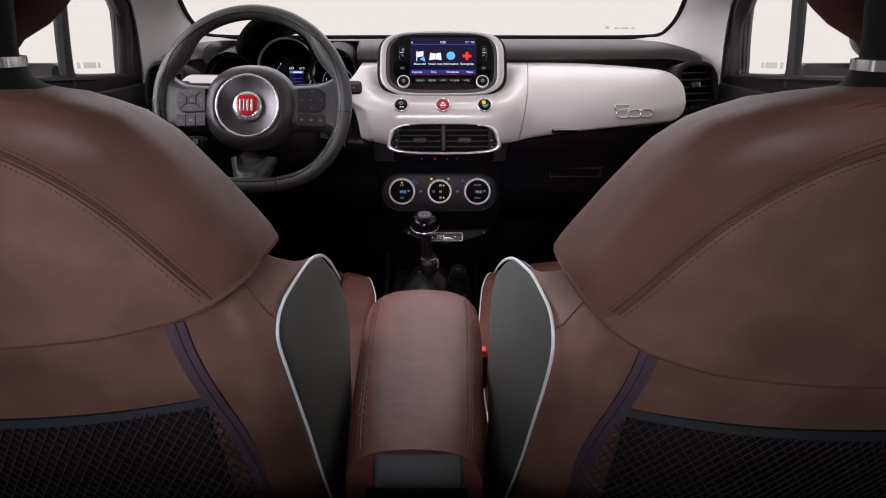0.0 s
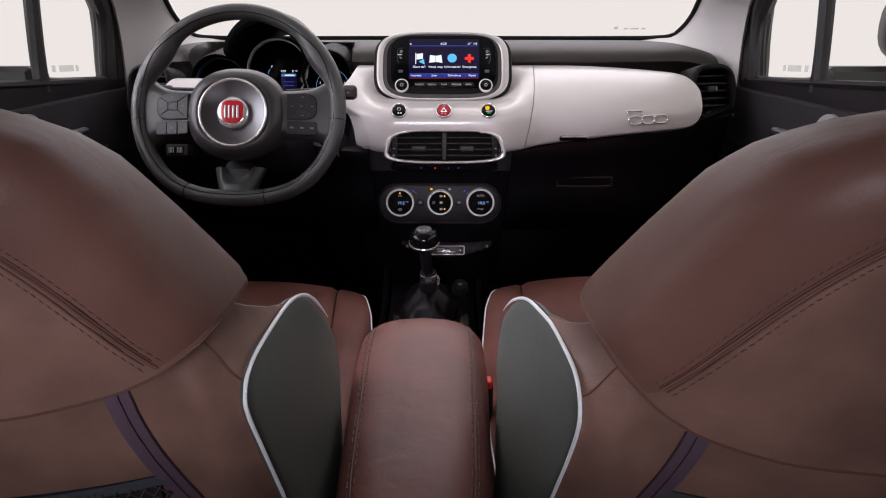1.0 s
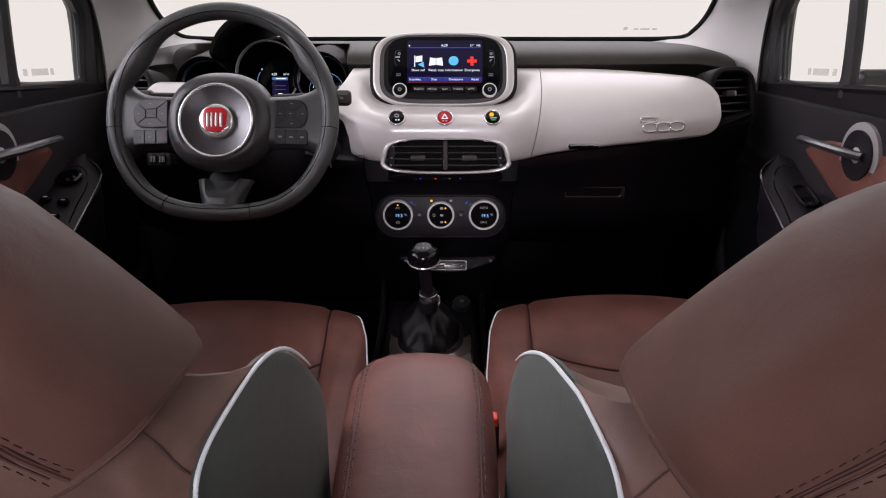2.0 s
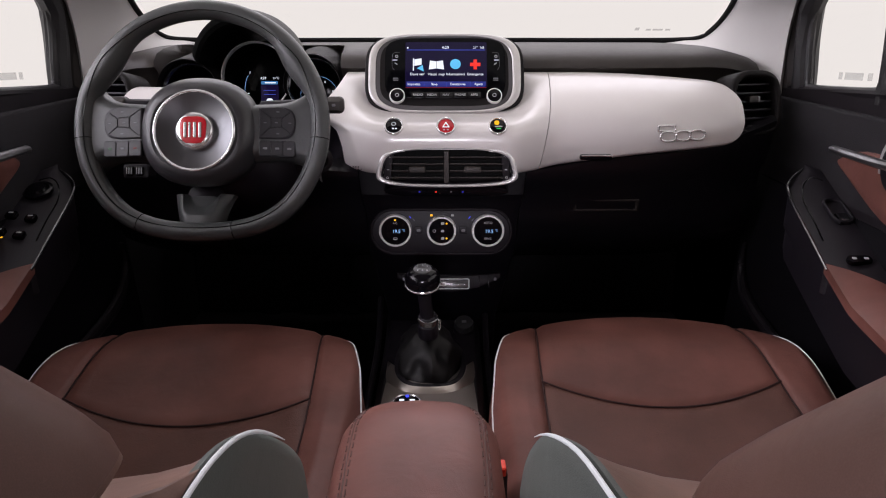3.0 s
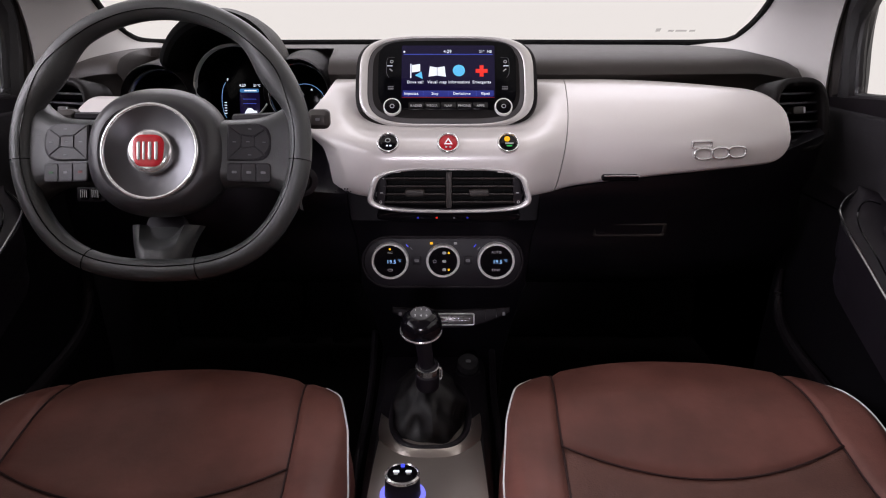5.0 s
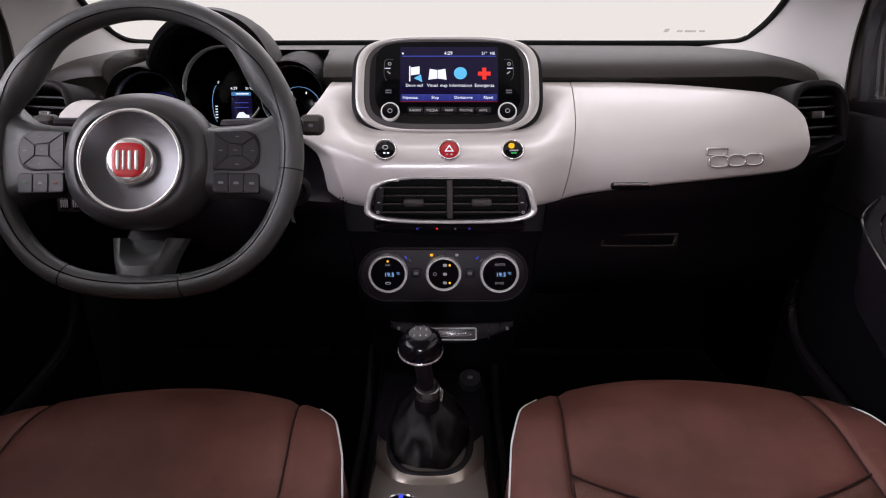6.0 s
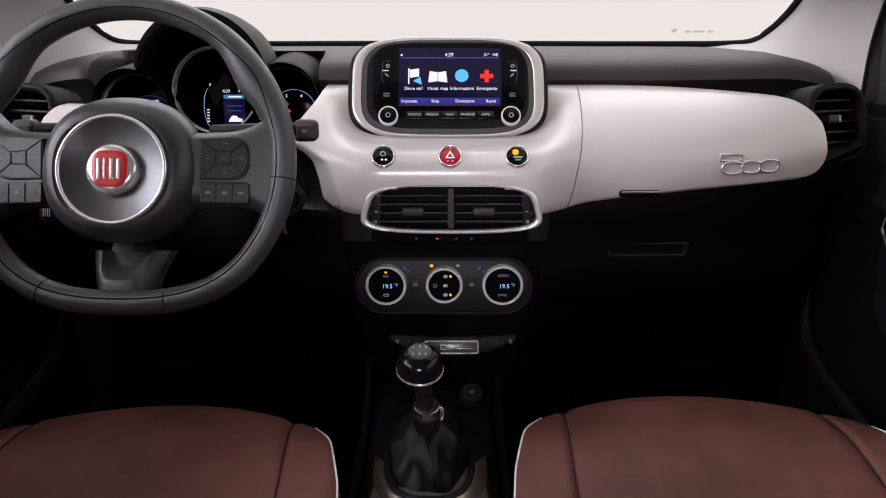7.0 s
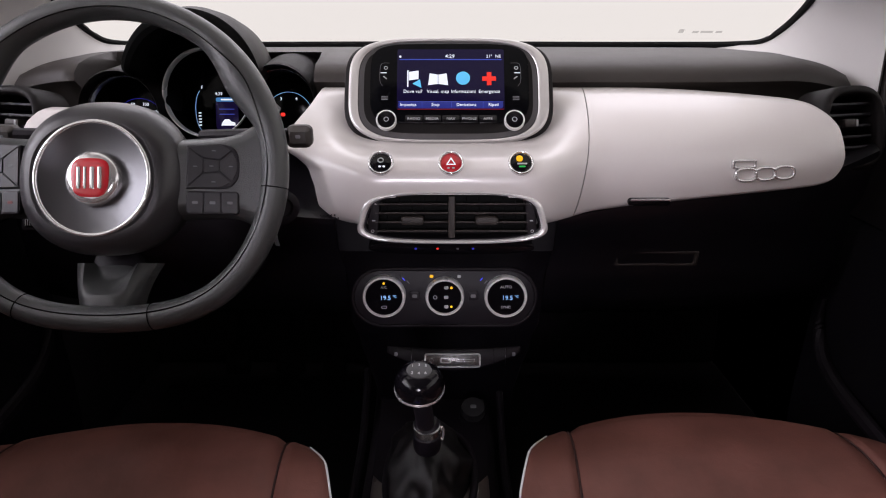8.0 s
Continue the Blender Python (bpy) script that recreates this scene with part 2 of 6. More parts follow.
def thing(name, m, label, category, group="", kind=""):
    ob = new(name)
    ob.empty_display_size = 0.05
    ob.matrix_world = m
    return tagged(ob, label, category, group, kind)


def part(name, shape, mat, parent=None, label="", m=None, sharp=35, fix=True):
    me = bpy.data.meshes.new(name)
    me.from_pydata(shape[0], [], shape[1])
    me.validate()
    if fix:
        bm = bmesh.new()
        bm.from_mesh(me)
        bmesh.ops.recalc_face_normals(bm, faces=bm.faces)
        bm.to_mesh(me)
        bm.free()
    me.shade_smooth()
    me.set_sharp_from_angle(angle=radians(sharp))
    me.materials.append(mat)
    ob = new(name, me)
    ob.parent = parent
    if m is not None:
        ob.matrix_local = m
    return tagged(ob, label)


def writing(name, text, size, mat, parent, x, z, y=-0.0006, m=None, align="CENTER"):
    """Flat lettering that faces local -y, centred at x, z."""
    cu = bpy.data.curves.new(name, "FONT")
    cu.body, cu.size, cu.align_x, cu.align_y, cu.extrude = text, size, align, "CENTER", 0.0002
    cu.resolution_u = 2
    tmp = bpy.data.objects.new(name, cu)
    me = bpy.data.meshes.new_from_object(tmp)
    bpy.data.objects.remove(tmp)
    me.transform(pose(x, y, z, 90))
    me.name = name
    me.materials.clear()
    me.materials.append(mat)
    ob = new(name, me)
    ob.parent = parent
    if m is not None:
        ob.matrix_local = m
    return ob


def bar(w, h, x, z, y=-0.0004, d=0.001):
    return plate(rr(w, h, min(w, h) * 0.3, 2, x, z), d, 0.0002, y)


XC = -0.028      # the car's middle
DX = -0.003      # the middle of the centre stack
FLOOR = 0.38

# ---- structure ----
tagged(part("ground", block(-6, 6, -6, 8, -0.06, 0.0, 0.01), STUDIO), "white painted studio floor under the car", "floor", kind="structure")
tagged(part("floor", block(-0.74, 0.70, -0.75, 2.35, FLOOR - 0.05, FLOOR, 0.01), CARPET), "black carpeted cabin floor", "floor", kind="structure")
for n_, x0, x1 in (("wall_left", -0.76, -0.715), ("wall_right", 0.66, 0.705)):
    tagged(part(n_, block(x0, x1, -0.80, 2.20, 0.30, 1.045, 0.005), CARPET), "black lining of the cabin side below the windows", "wall", kind="structure")
for n_, x0, x1 in (("cowl_left", XC - 0.74, XC - 0.688), ("cowl_right", XC + 0.688, XC + 0.74)):
    tagged(part(n_, block(x0, x1, 1.74, 2.20, FLOOR, 1.10, 0.005), TRIMDARK), "black trim at the foot of the windscreen pillar", "trim", kind="structure")
tagged(part("wall_front", block(-0.715, 0.66, 2.16, 2.20, FLOOR, 1.135, 0.01), CARPET), "black firewall lining behind the footwell", "wall", kind="structure")
# added out of view: dark panels that keep side light off seats and reflections
tagged(part("light_block_right", block(0.655, 0.70, -0.80, 0.30, 1.049, 1.555, 0.005), CARPET), "unseen dark panel added to block light from the rear side windows", "wall", kind="structure")
tagged(part("light_block_left", block(-0.755, -0.71, -0.80, 0.30, 1.049, 1.555, 0.005), CARPET), "unseen dark panel added to block light from the rear side windows", "wall", kind="structure")
# unseen blocks behind the camera, sized to shade the lower seat backs
tagged(part("light_block_rear", join(block(-0.715, 0.66, -0.36, -0.28, FLOOR, 1.12, 0.02), block(-0.70, 0.645, -0.276, 0.30, FLOOR + 0.004, 0.90, 0.04), block(-0.705, -0.52, -0.36, -0.28, 1.124, 1.55, 0.02), block(0.42, 0.65, -0.36, -0.28, 1.124, 1.55, 0.02), block(-0.516, 0.416, -0.36, -0.28, 1.43, 1.56, 0.02)), CARPET), "unseen dark tailgate with window opening and bench base, added to shade the seat backs", "wall", kind="structure")


def roof():
    def edge(u):
        return 1.60 - 0.05 * (2 * u - 1) ** 2
    bars = []
    for x0, x1 in ((-0.70, 0.64),):
        bars.append(slab(lambda u, v: (x0 + (x1 - x0) * u, -0.75 + 1.95 * v, edge((x0 + (x1 - x0) * u + 0.70) / 1.34) - 0.05 * max(0, v - 0.8)), 12, 8, (0, 0, 0.03)))
    return join(*bars)


tagged(part("ceiling", roof(), ROOFCLOTH), "light cloth headliner over the cabin", "ceiling", kind="structure")

# windscreen: glass, black seal, and the two pillars beside it
WS = [(-0.64, 1.96, 1.142), (-0.57, 2.03, 1.140), (-0.35, 2.10, 1.140), (XC, 2.13, 1.140), (0.29, 2.10, 1.140), (0.51, 2.03, 1.140), (0.58, 1.96, 1.142)]


PILLAR_EDGE = [(0.50, 2.06, 1.142), (0.575, 2.015, 1.144), (0.610, 1.965, 1.150), (0.622, 1.92, 1.170), (0.622, 1.86, 1.198), (0.610, 1.78, 1.235), (0.592, 1.65, 1.304), (0.569, 1.50, 1.385), (0.545, 1.34, 1.47)]


def windscreen():
    top = [(XC + (x - XC) * 0.86, y - 0.86, z + 0.42) for x, y, z in WS]
    win = thing("window_1", Matrix(), "curved windscreen with a thin black seal, white studio behind", "windscreen", kind="structure")
    lo, hi = smooth_path(WS, 4), smooth_path(top, 4)
    n = len(lo) - 1
    p = part("pane", slab(lambda u, v: lo[round(u * n)].lerp(hi[round(u * n)], v), n, 6, (0, 0.004, 0.003)), GLASS, win)
    p.visible_shadow = False
    def rounded(side):
        s = 1 if side == "r" else -1
        return [Vector((XC + s * a, y, z)) for a, y, z in PILLAR_EDGE]
    line = list(reversed(rounded("l"))) + [Vector((XC - 0.3, 2.095, 1.141)), Vector((XC, 2.12, 1.141)), Vector((XC + 0.3, 2.095, 1.141))] + rounded("r")
    part("window_seal", tube(smooth_path(line, 6), 0.0065, n=8), RUBBER, win, "black rubber seal")
    stick = part("sticker", slab(lambda u, v: (0.455 + 0.010 * u, 2.06 - 0.012 * v, 1.165 + 0.007 * v), 1, 1, (0, -0.001, 0)), MARK, win, "faint grey approval mark")
    for k, w in ((0.478, 0.012), (0.494, 0.024), (0.524, 0.012)):
        part("sticker", slab(lambda u, v: (k + w * u, 2.045 - 0.006 * v, 1.165 + 0.004 * v), 1, 1, (0, -0.001, 0)), MARK, win)


windscreen()


def pillar(s):
    """Light cloth trim from the dash corner up and back beside the windscreen."""
    inner = smooth_path([(0.52, 2.05, 1.125)] + PILLAR_EDGE[1:], 6)
    outer = smooth_path([(0.688, 1.70, 0.98), (0.689, 1.708, 1.04), (0.690, 1.712, 1.10), (0.689, 1.709, 1.15), (0.686, 1.695, 1.195), (0.678, 1.66, 1.235), (0.658, 1.53, 1.307), (0.631, 1.375, 1.393), (0.60, 1.20, 1.49)], 6)
    n = len(inner) - 1

    def fn(u, v):
        a, b = inner[round(u * n)], outer[round(u * n)]
        p = a.lerp(b, v)
        bulge = math.sin(math.pi * v) * 0.02
        return (XC + s * (p.x - bulge), p.y - bulge * 0.4, p.z + bulge * 0.2)
    ob = part("pillar_trim", slab(fn, n, 10, (s * 0.02, 0.02, 0.0)), PILLAR)
    tagged(ob, "light grey cloth trim on the windscreen pillar", "pillar trim", kind="structure")


pillar(-1), pillar(1)

# ---- doors ----


def door(name, s, label):
    """Front door seen from inside: s = -1 driver, 1 passenger. Local x is outwards from the car's middle."""
    d = thing(name, Matrix.Translation((XC, 0, FLOOR)), label, "door", kind="structure")

    def w(x, y, z):
        return (s * x, y, z - FLOOR)

    def inner(y, z):
        """Inside face of the panel: distance from the car's middle."""
        x = soft(z, [0.40, 0.55, 0.70, 0.84, 0.92, 0.99, 1.055, 1.10], [0.655, 0.655, 0.665, 0.675, 0.693, 0.700, 0.704, 0.707])
        return x - 0.02 * max(0, y - 1.45)
    def sill_z(y):
        """Height of the window sill, falling slightly to the front."""
        return 1.084 - 0.065 * (y - 1.42)
    def panel(z0, z1, nv):
        def at(u, v):
            y = 0.55 + 1.18 * u
            z = z0 + ((sill_z(y) - 0.004 if z1 is None else z1) - z0) * v
            return w(inner(y, z), y, z)
        return slab(at, 20, nv, (s * 0.05, 0, 0))
    # panel split by height: the lower piece has shade in its colour
    part("door_panel", panel(0.888, None, 12), TRIMDARK, d, "dark upper door panel")
    part("door_lower_panel", panel(0.42, 0.885, 18), DOORSHADED, d, "lower door panel, darkened for the shade low on the door")
    part("window_sill", tube([w(0.711, 0.55 + 0.1 * k, sill_z(0.55 + 0.1 * k) - 0.0075) for k in range(13)], 0.0085, n=8), TRIMDARK, d)
    # frame: front post of the window in three steps, upright divider, and rounded seal round the front pane
    part("window_frame", tube(smooth_path([w(0.722, 1.676, 1.00), w(0.721, 1.682, 1.09), w(0.718, 1.686, 1.15), w(0.714, 1.680, 1.195), w(0.708, 1.658, 1.230), w(0.698, 1.56, 1.32), w(0.65, 1.25, 1.50)], 6), 0.022, n=10), FRAMEBLACK, d)
    part("frame_post", tube(smooth_path([w(0.720, 1.724, 1.00), w(0.719, 1.729, 1.09), w(0.716, 1.732, 1.15), w(0.712, 1.722, 1.192), w(0.706, 1.700, 1.231), w(0.692, 1.60, 1.32), w(0.64, 1.30, 1.50)], 6), 0.024, n=10), SOFT, d, "grey-black window post")
    part("frame_seal", tube(smooth_path([w(0.704, 1.744, 1.00), w(0.704, 1.752, 1.09), w(0.702, 1.752, 1.15), w(0.698, 1.738, 1.195), w(0.691, 1.706, 1.236), w(0.674, 1.60, 1.32), w(0.62, 1.27, 1.50)], 6), 0.013, n=8), RUBBER, d, "black rubber seal")
    part("window_divider", tube(smooth_path([w(0.716, 1.411, 1.062), w(0.714, 1.412, 1.15), w(0.700, 1.414, 1.35)], 5), 0.0135, n=8), FRAMEBLACK, d)
    part("pane_seal", tube(smooth_path([w(0.701, 1.424, 1.36), w(0.710, 1.418, 1.20), w(0.712, 1.416, 1.120), w(0.713, 1.420, 1.092), w(0.714, 1.436, 1.080), w(0.714, 1.54, 1.072), w(0.716, 1.640, 1.067), w(0.717, 1.655, 1.074), w(0.716, 1.660, 1.105), w(0.714, 1.667, 1.160), w(0.712, 1.663, 1.198), w(0.708, 1.640, 1.232), w(0.695, 1.55, 1.32)], 5), 0.0075, n=8), FRAMEBLACK, d, "black rounded seal")
    g = part("pane", slab(lambda u, v: w(0.7185 - 0.04 * v, 0.55 + 1.13 * u, 1.05 + 0.44 * v), 4, 4, (s * 0.004, 0, 0)), GLASS, d)
    g.visible_shadow = False
    for k, (a, b) in enumerate(((1.546, 0.010), (1.527, 0.053), (1.460, 0.012))):
        part("sticker", slab(lambda u, v: w(0.7115, a - b * u, 1.093 + 0.012 * v + 0.05 * (1.5 - a + b * u)), 1, 1, (s * 0.001, 0, 0)), MARK, d)
    # brown insert, pull handle pod with switches

    def insert(u, v):
        # runs out to a point above the front of the armrest
        y = 0.62 + 0.862 * (1 - (1 - u) ** 1.5)
        hi = soft(y, [0.62, 1.20, 1.375, 1.412, 1.446, 1.482], [1.012, 1.014, 1.008, 0.998, 0.984, 0.965])
        lo = soft(y, [0.62, 1.20, 1.332, 1.396, 1.45, 1.482], [0.87, 0.878, 0.905, 0.931, 0.950, 0.963])
        z = lo + (hi - lo) * v
        full = min(1, 14 * (hi - lo))
        return w(inner(y, z) - 0.010 * math.sin(math.pi * v) ** 0.6 * full - 0.006, y, z)
    part("leather_insert", slab(insert, 30, 10, (s * 0.01, 0, 0)), LEATHER, d, "brown leather panel")

    def pod(u, v):
        # u along the door from front to rear, v across from the window side to the lap side
        y = 1.520 - 0.40 * u
        z = 0.945 - 0.165 * u ** 0.9 if u < 0.75 else 0.818 - 0.05 * (u - 0.75)
        nose = min(1, (u / 0.14)) ** 0.5 if u < 0.14 else 1
        wide = 0.095 * nose
        x = 0.664 - 0.012 * u + wide * (0.5 - v)
        z = z - 0.020 * v + 0.008 * math.sin(math.pi * v)
        return w(x, y, z)
    def seat_of_pad(v):
        return 0.72 - 0.20 * max(0, (v - 0.35) / 0.65)
    part("armrest_pod", slab(lambda u, v: pod(seat_of_pad(v) * u, v), 24, 14, (0, 0, -0.05)), DARK, d, "black armrest with switches")
    part("armrest_core", slab(lambda u, v: Vector(pod(0.01 + 1.8 * u, 0.04 + 0.90 * v)) - Vector((0, 0, 0.016)), 24, 6, (0, 0, -0.09)), DARK, d, "black armrest body")
    part("pod_groove", tube(smooth_path([Vector(pod(a, b)) + Vector((0, 0, 0.0004)) for a, b in ((0.42, 0.86), (0.30, 0.82), (0.18, 0.80), (0.10, 0.70), (0.075, 0.5), (0.10, 0.3))], 5), 0.0012, n=5), GLOSS, d)
    part("pod_edge", tube(smooth_path([w(0.664, 1.523, 0.936), w(0.632, 1.500, 0.920), w(0.616, 1.462, 0.903), w(0.611, 1.36, 0.855), w(0.609, 1.300, 0.826)], 6), 0.0022, n=6), HUBGREY, d, "thin silver edge strip")
    part("armrest_pad", slab(lambda u, v: Vector(pod(seat_of_pad(v) + 0.003 + (1.8 - seat_of_pad(v)) * u, v)) + Vector((0, 0, 0.003 * math.sin(math.pi * v) ** 0.5 * min(1, u * 20 + 0.3))), 30, 14, (0, 0, -0.016)), LEATHER, d, "brown leather pad")
    # opening lever in its round bowl
    part("handle_bowl", moved(lathe([(0.052, 0.01), (0.052, -0.006), (0.047, -0.010), (0.042, -0.006), (0.038, 0.010), (0.0, 0.016)]), Matrix.Translation(w(0.692, 1.290, 0.985)) @ pose(0, 0, 0, 0, 0, -90 * s + 180)), SATIN, d, "silver ring round the lever bowl")
    part("bowl_liner", moved(lathe([(0.040, 0.012), (0.038, 0.001), (0.03, 0.004), (0.0, 0.008)]), Matrix.Translation(w(0.690, 1.290, 0.985)) @ pose(0, 0, 0, 0, 0, -90 * s + 180)), DARK, d)
    part("door_lever", tube(smooth_path([w(0.680, 1.27, 0.985), w(0.664, 1.31, 0.988), w(0.656, 1.37, 0.990), w(0.656, 1.425, 0.990)], 5), lambda q: 0.0115 - 0.003 * q, n=10, flat=0.7), LEVER, d, "dark satin lever")
    # front lower storage lip of the door
    part("pocket_lip", tube(smooth_path([w(0.655, 1.69, 0.745), w(0.654, 1.69, 0.70), w(0.652, 1.66, 0.655), w(0.648, 1.60, 0.632), w(0.642, 1.50, 0.622), w(0.630, 1.30, 0.612), w(0.620, 1.10, 0.605)], 6), lambda q: 0.0035 + 0.0085 * min(1, 3.5 * q), n=10), TRIMDARK, d, "rim of the door pocket")
    if s < 0:
        def on(u, v, dz=0.0):
            p = Vector(pod(u, v))
            return Matrix.Translation(p + Vector((0, 0, dz))) @ pose(0, 0, 0, 22) @ pose(0, 0, 0, -90)
        k = part("mirror_knob", moved(lathe([(0.0, 0.004), (0.024, 0.004), (0.024, -0.002), (0.019, -0.003), (0.017, 0.001), (0.013, -0.006), (0.0, -0.007)], 24), on(0.17, 0.45, 0.004)), GLOSS, d, "round mirror adjuster")
        for u, vs in ((0.33, (0.30, 0.62)), (0.43, (0.30, 0.62))):
            for v in vs:
                part("switch", moved(plate(rr(0.017, 0.015, 0.003), 0.008, 0.002, -0.004), on(u, v, 0.004)), GLOSS, d)
                part("switch_mark", moved(bar(0.008, 0.003, 0, 0.002, -0.0045), on(u, v, 0.004)), PRINT, d)
        part("warning_light", moved(bar(0.003, 0.003, 0, 0, -0.005), on(0.475, 0.45, 0.006)), AMBER, d)
    else:
        def on(u, v, dz=0.0):
            p = Vector(pod(u, v))
            return Matrix.Translation(p + Vector((0, 0, dz))) @ pose(0, 0, 0, 22) @ pose(0, 0, 0, -90)
        part("switch_well", moved(bezel(rr(0.034, 0.066, 0.014), rr(0.026, 0.056, 0.011), 0.004, 0.002), on(0.30, 0.42, 0.005)), DARK, d)
        part("switch", moved(plate(rr(0.02, 0.026, 0.004), 0.008, 0.003, -0.003), on(0.345, 0.42, 0.004)), GLOSS, d, "black window switch")
        part("switch_tip", moved(bar(0.012, 0.006, 0, -0.007, -0.0036), on(0.345, 0.42, 0.004)), HUBGREY, d, "silver tip")
        part("lock_switch", moved(plate(rr(0.036, 0.016, 0.006), 0.008, 0.002, -0.003), on(0.575, 0.58, 0.005)), GLOSS, d)
        for dx in (-0.009, 0.009):
            part("switch_mark", moved(bar(0.007, 0.005, dx, 0, -0.0035), on(0.575, 0.58, 0.005)), PRINT, d)
    return d


door("door_1", -1, "black driver's door with brown leather insert, closed")
door("door_2", 1, "black passenger door with brown leather insert, closed")


def door_mirror(s):
    m = thing("door_mirror", Matrix.Translation((XC + s * 0.955, 1.445, 1.15)), "dark wing mirror outside the door window", "mirror")
    part("mirror_housing", moved(loft([[(x * q, y, z * q) for x, z in oval(0.20, 0.17, 2.6, 28)] for q, y in ((0.94, -0.03), (1.0, -0.025), (1.0, 0.02), (0.85, 0.07), (0.5, 0.10))]), pose(0, 0, 0.03)), FRAMEBLACK, m)
    part("mirror_glass", moved(plate(oval(0.175, 0.145, 2.6, 28), 0.004, 0.001, -0.036), pose(0, 0, 0.03)), CHROME, m)
    part("mirror_foot", block(-0.20 if s > 0 else 0.03, -0.03 if s > 0 else 0.20, 0.0, 0.05, -0.11, -0.045, 0.01), FRAMEBLACK, m)


door_mirror(1), door_mirror(-1)

# ---- dashboard ----


# sections of the panel, from its lower to its upper edge: (y, z) on the centre stack and on both sides
STACK_LINE = smooth_path([(0, y, z) for y, z in ((1.474, 0.936), (1.459, 0.948), (1.450, 0.966), (1.447, 0.988), (1.449, 1.006), (1.456, 1.0175), (1.472, 1.0260), (1.501, 1.0295), (1.540, 1.0325), (1.587, 1.052), (1.622, 1.096))], 6)
SIDE_LINE = smooth_path([(0, y, z) for y, z in ((1.556, 0.905), (1.526, 0.930), (1.507, 0.958), (1.498, 0.988), (1.503, 1.020), (1.526, 1.050), (1.570, 1.076), (1.640, 1.102))], 6)
STACK_Y, STACK_Z = [p.y for p in STACK_LINE], [p.z for p in STACK_LINE]
SIDE_Y, SIDE_Z = [p.y for p in SIDE_LINE], [p.z for p in SIDE_LINE]


def bulge_at(x):
    b = min(1, max(0, 1 - (abs(x - DX) - 0.090) / 0.120))
    return b * b * b * (b * (6 * b - 15) + 10)


def fascia_y(x, z):
    y = interp(z, SIDE_Z, SIDE_Y)
    far = max(0, abs(x - XC) - 0.36)
    return y + (interp(z, STACK_Z, STACK_Y) - y) * bulge_at(x) + 0.75 * far * far


def fascia_edges(x):
    """Lower and upper edge of the pearl panel at x."""
    q = abs(x - XC)
    hi = 1.096 - 0.10 * max(0, q - 0.25) ** 2 * 2
    lo = interp(q, [0.0, 0.15, 0.187, 0.257, 0.364, 0.425, 0.50, 0.56], [0.936, 0.936, 0.938, 0.950, 0.964, 0.970, 0.976, 0.980])
    if q > 0.49:
        e = min(1, (q - 0.49) / 0.063)
        c = max(0, 1 - e ** 4.5) ** (1 / 2.6)
        mid = 1.038
        hi, lo = mid + (hi - mid) * c, mid + (lo - mid) * c
    return lo, hi


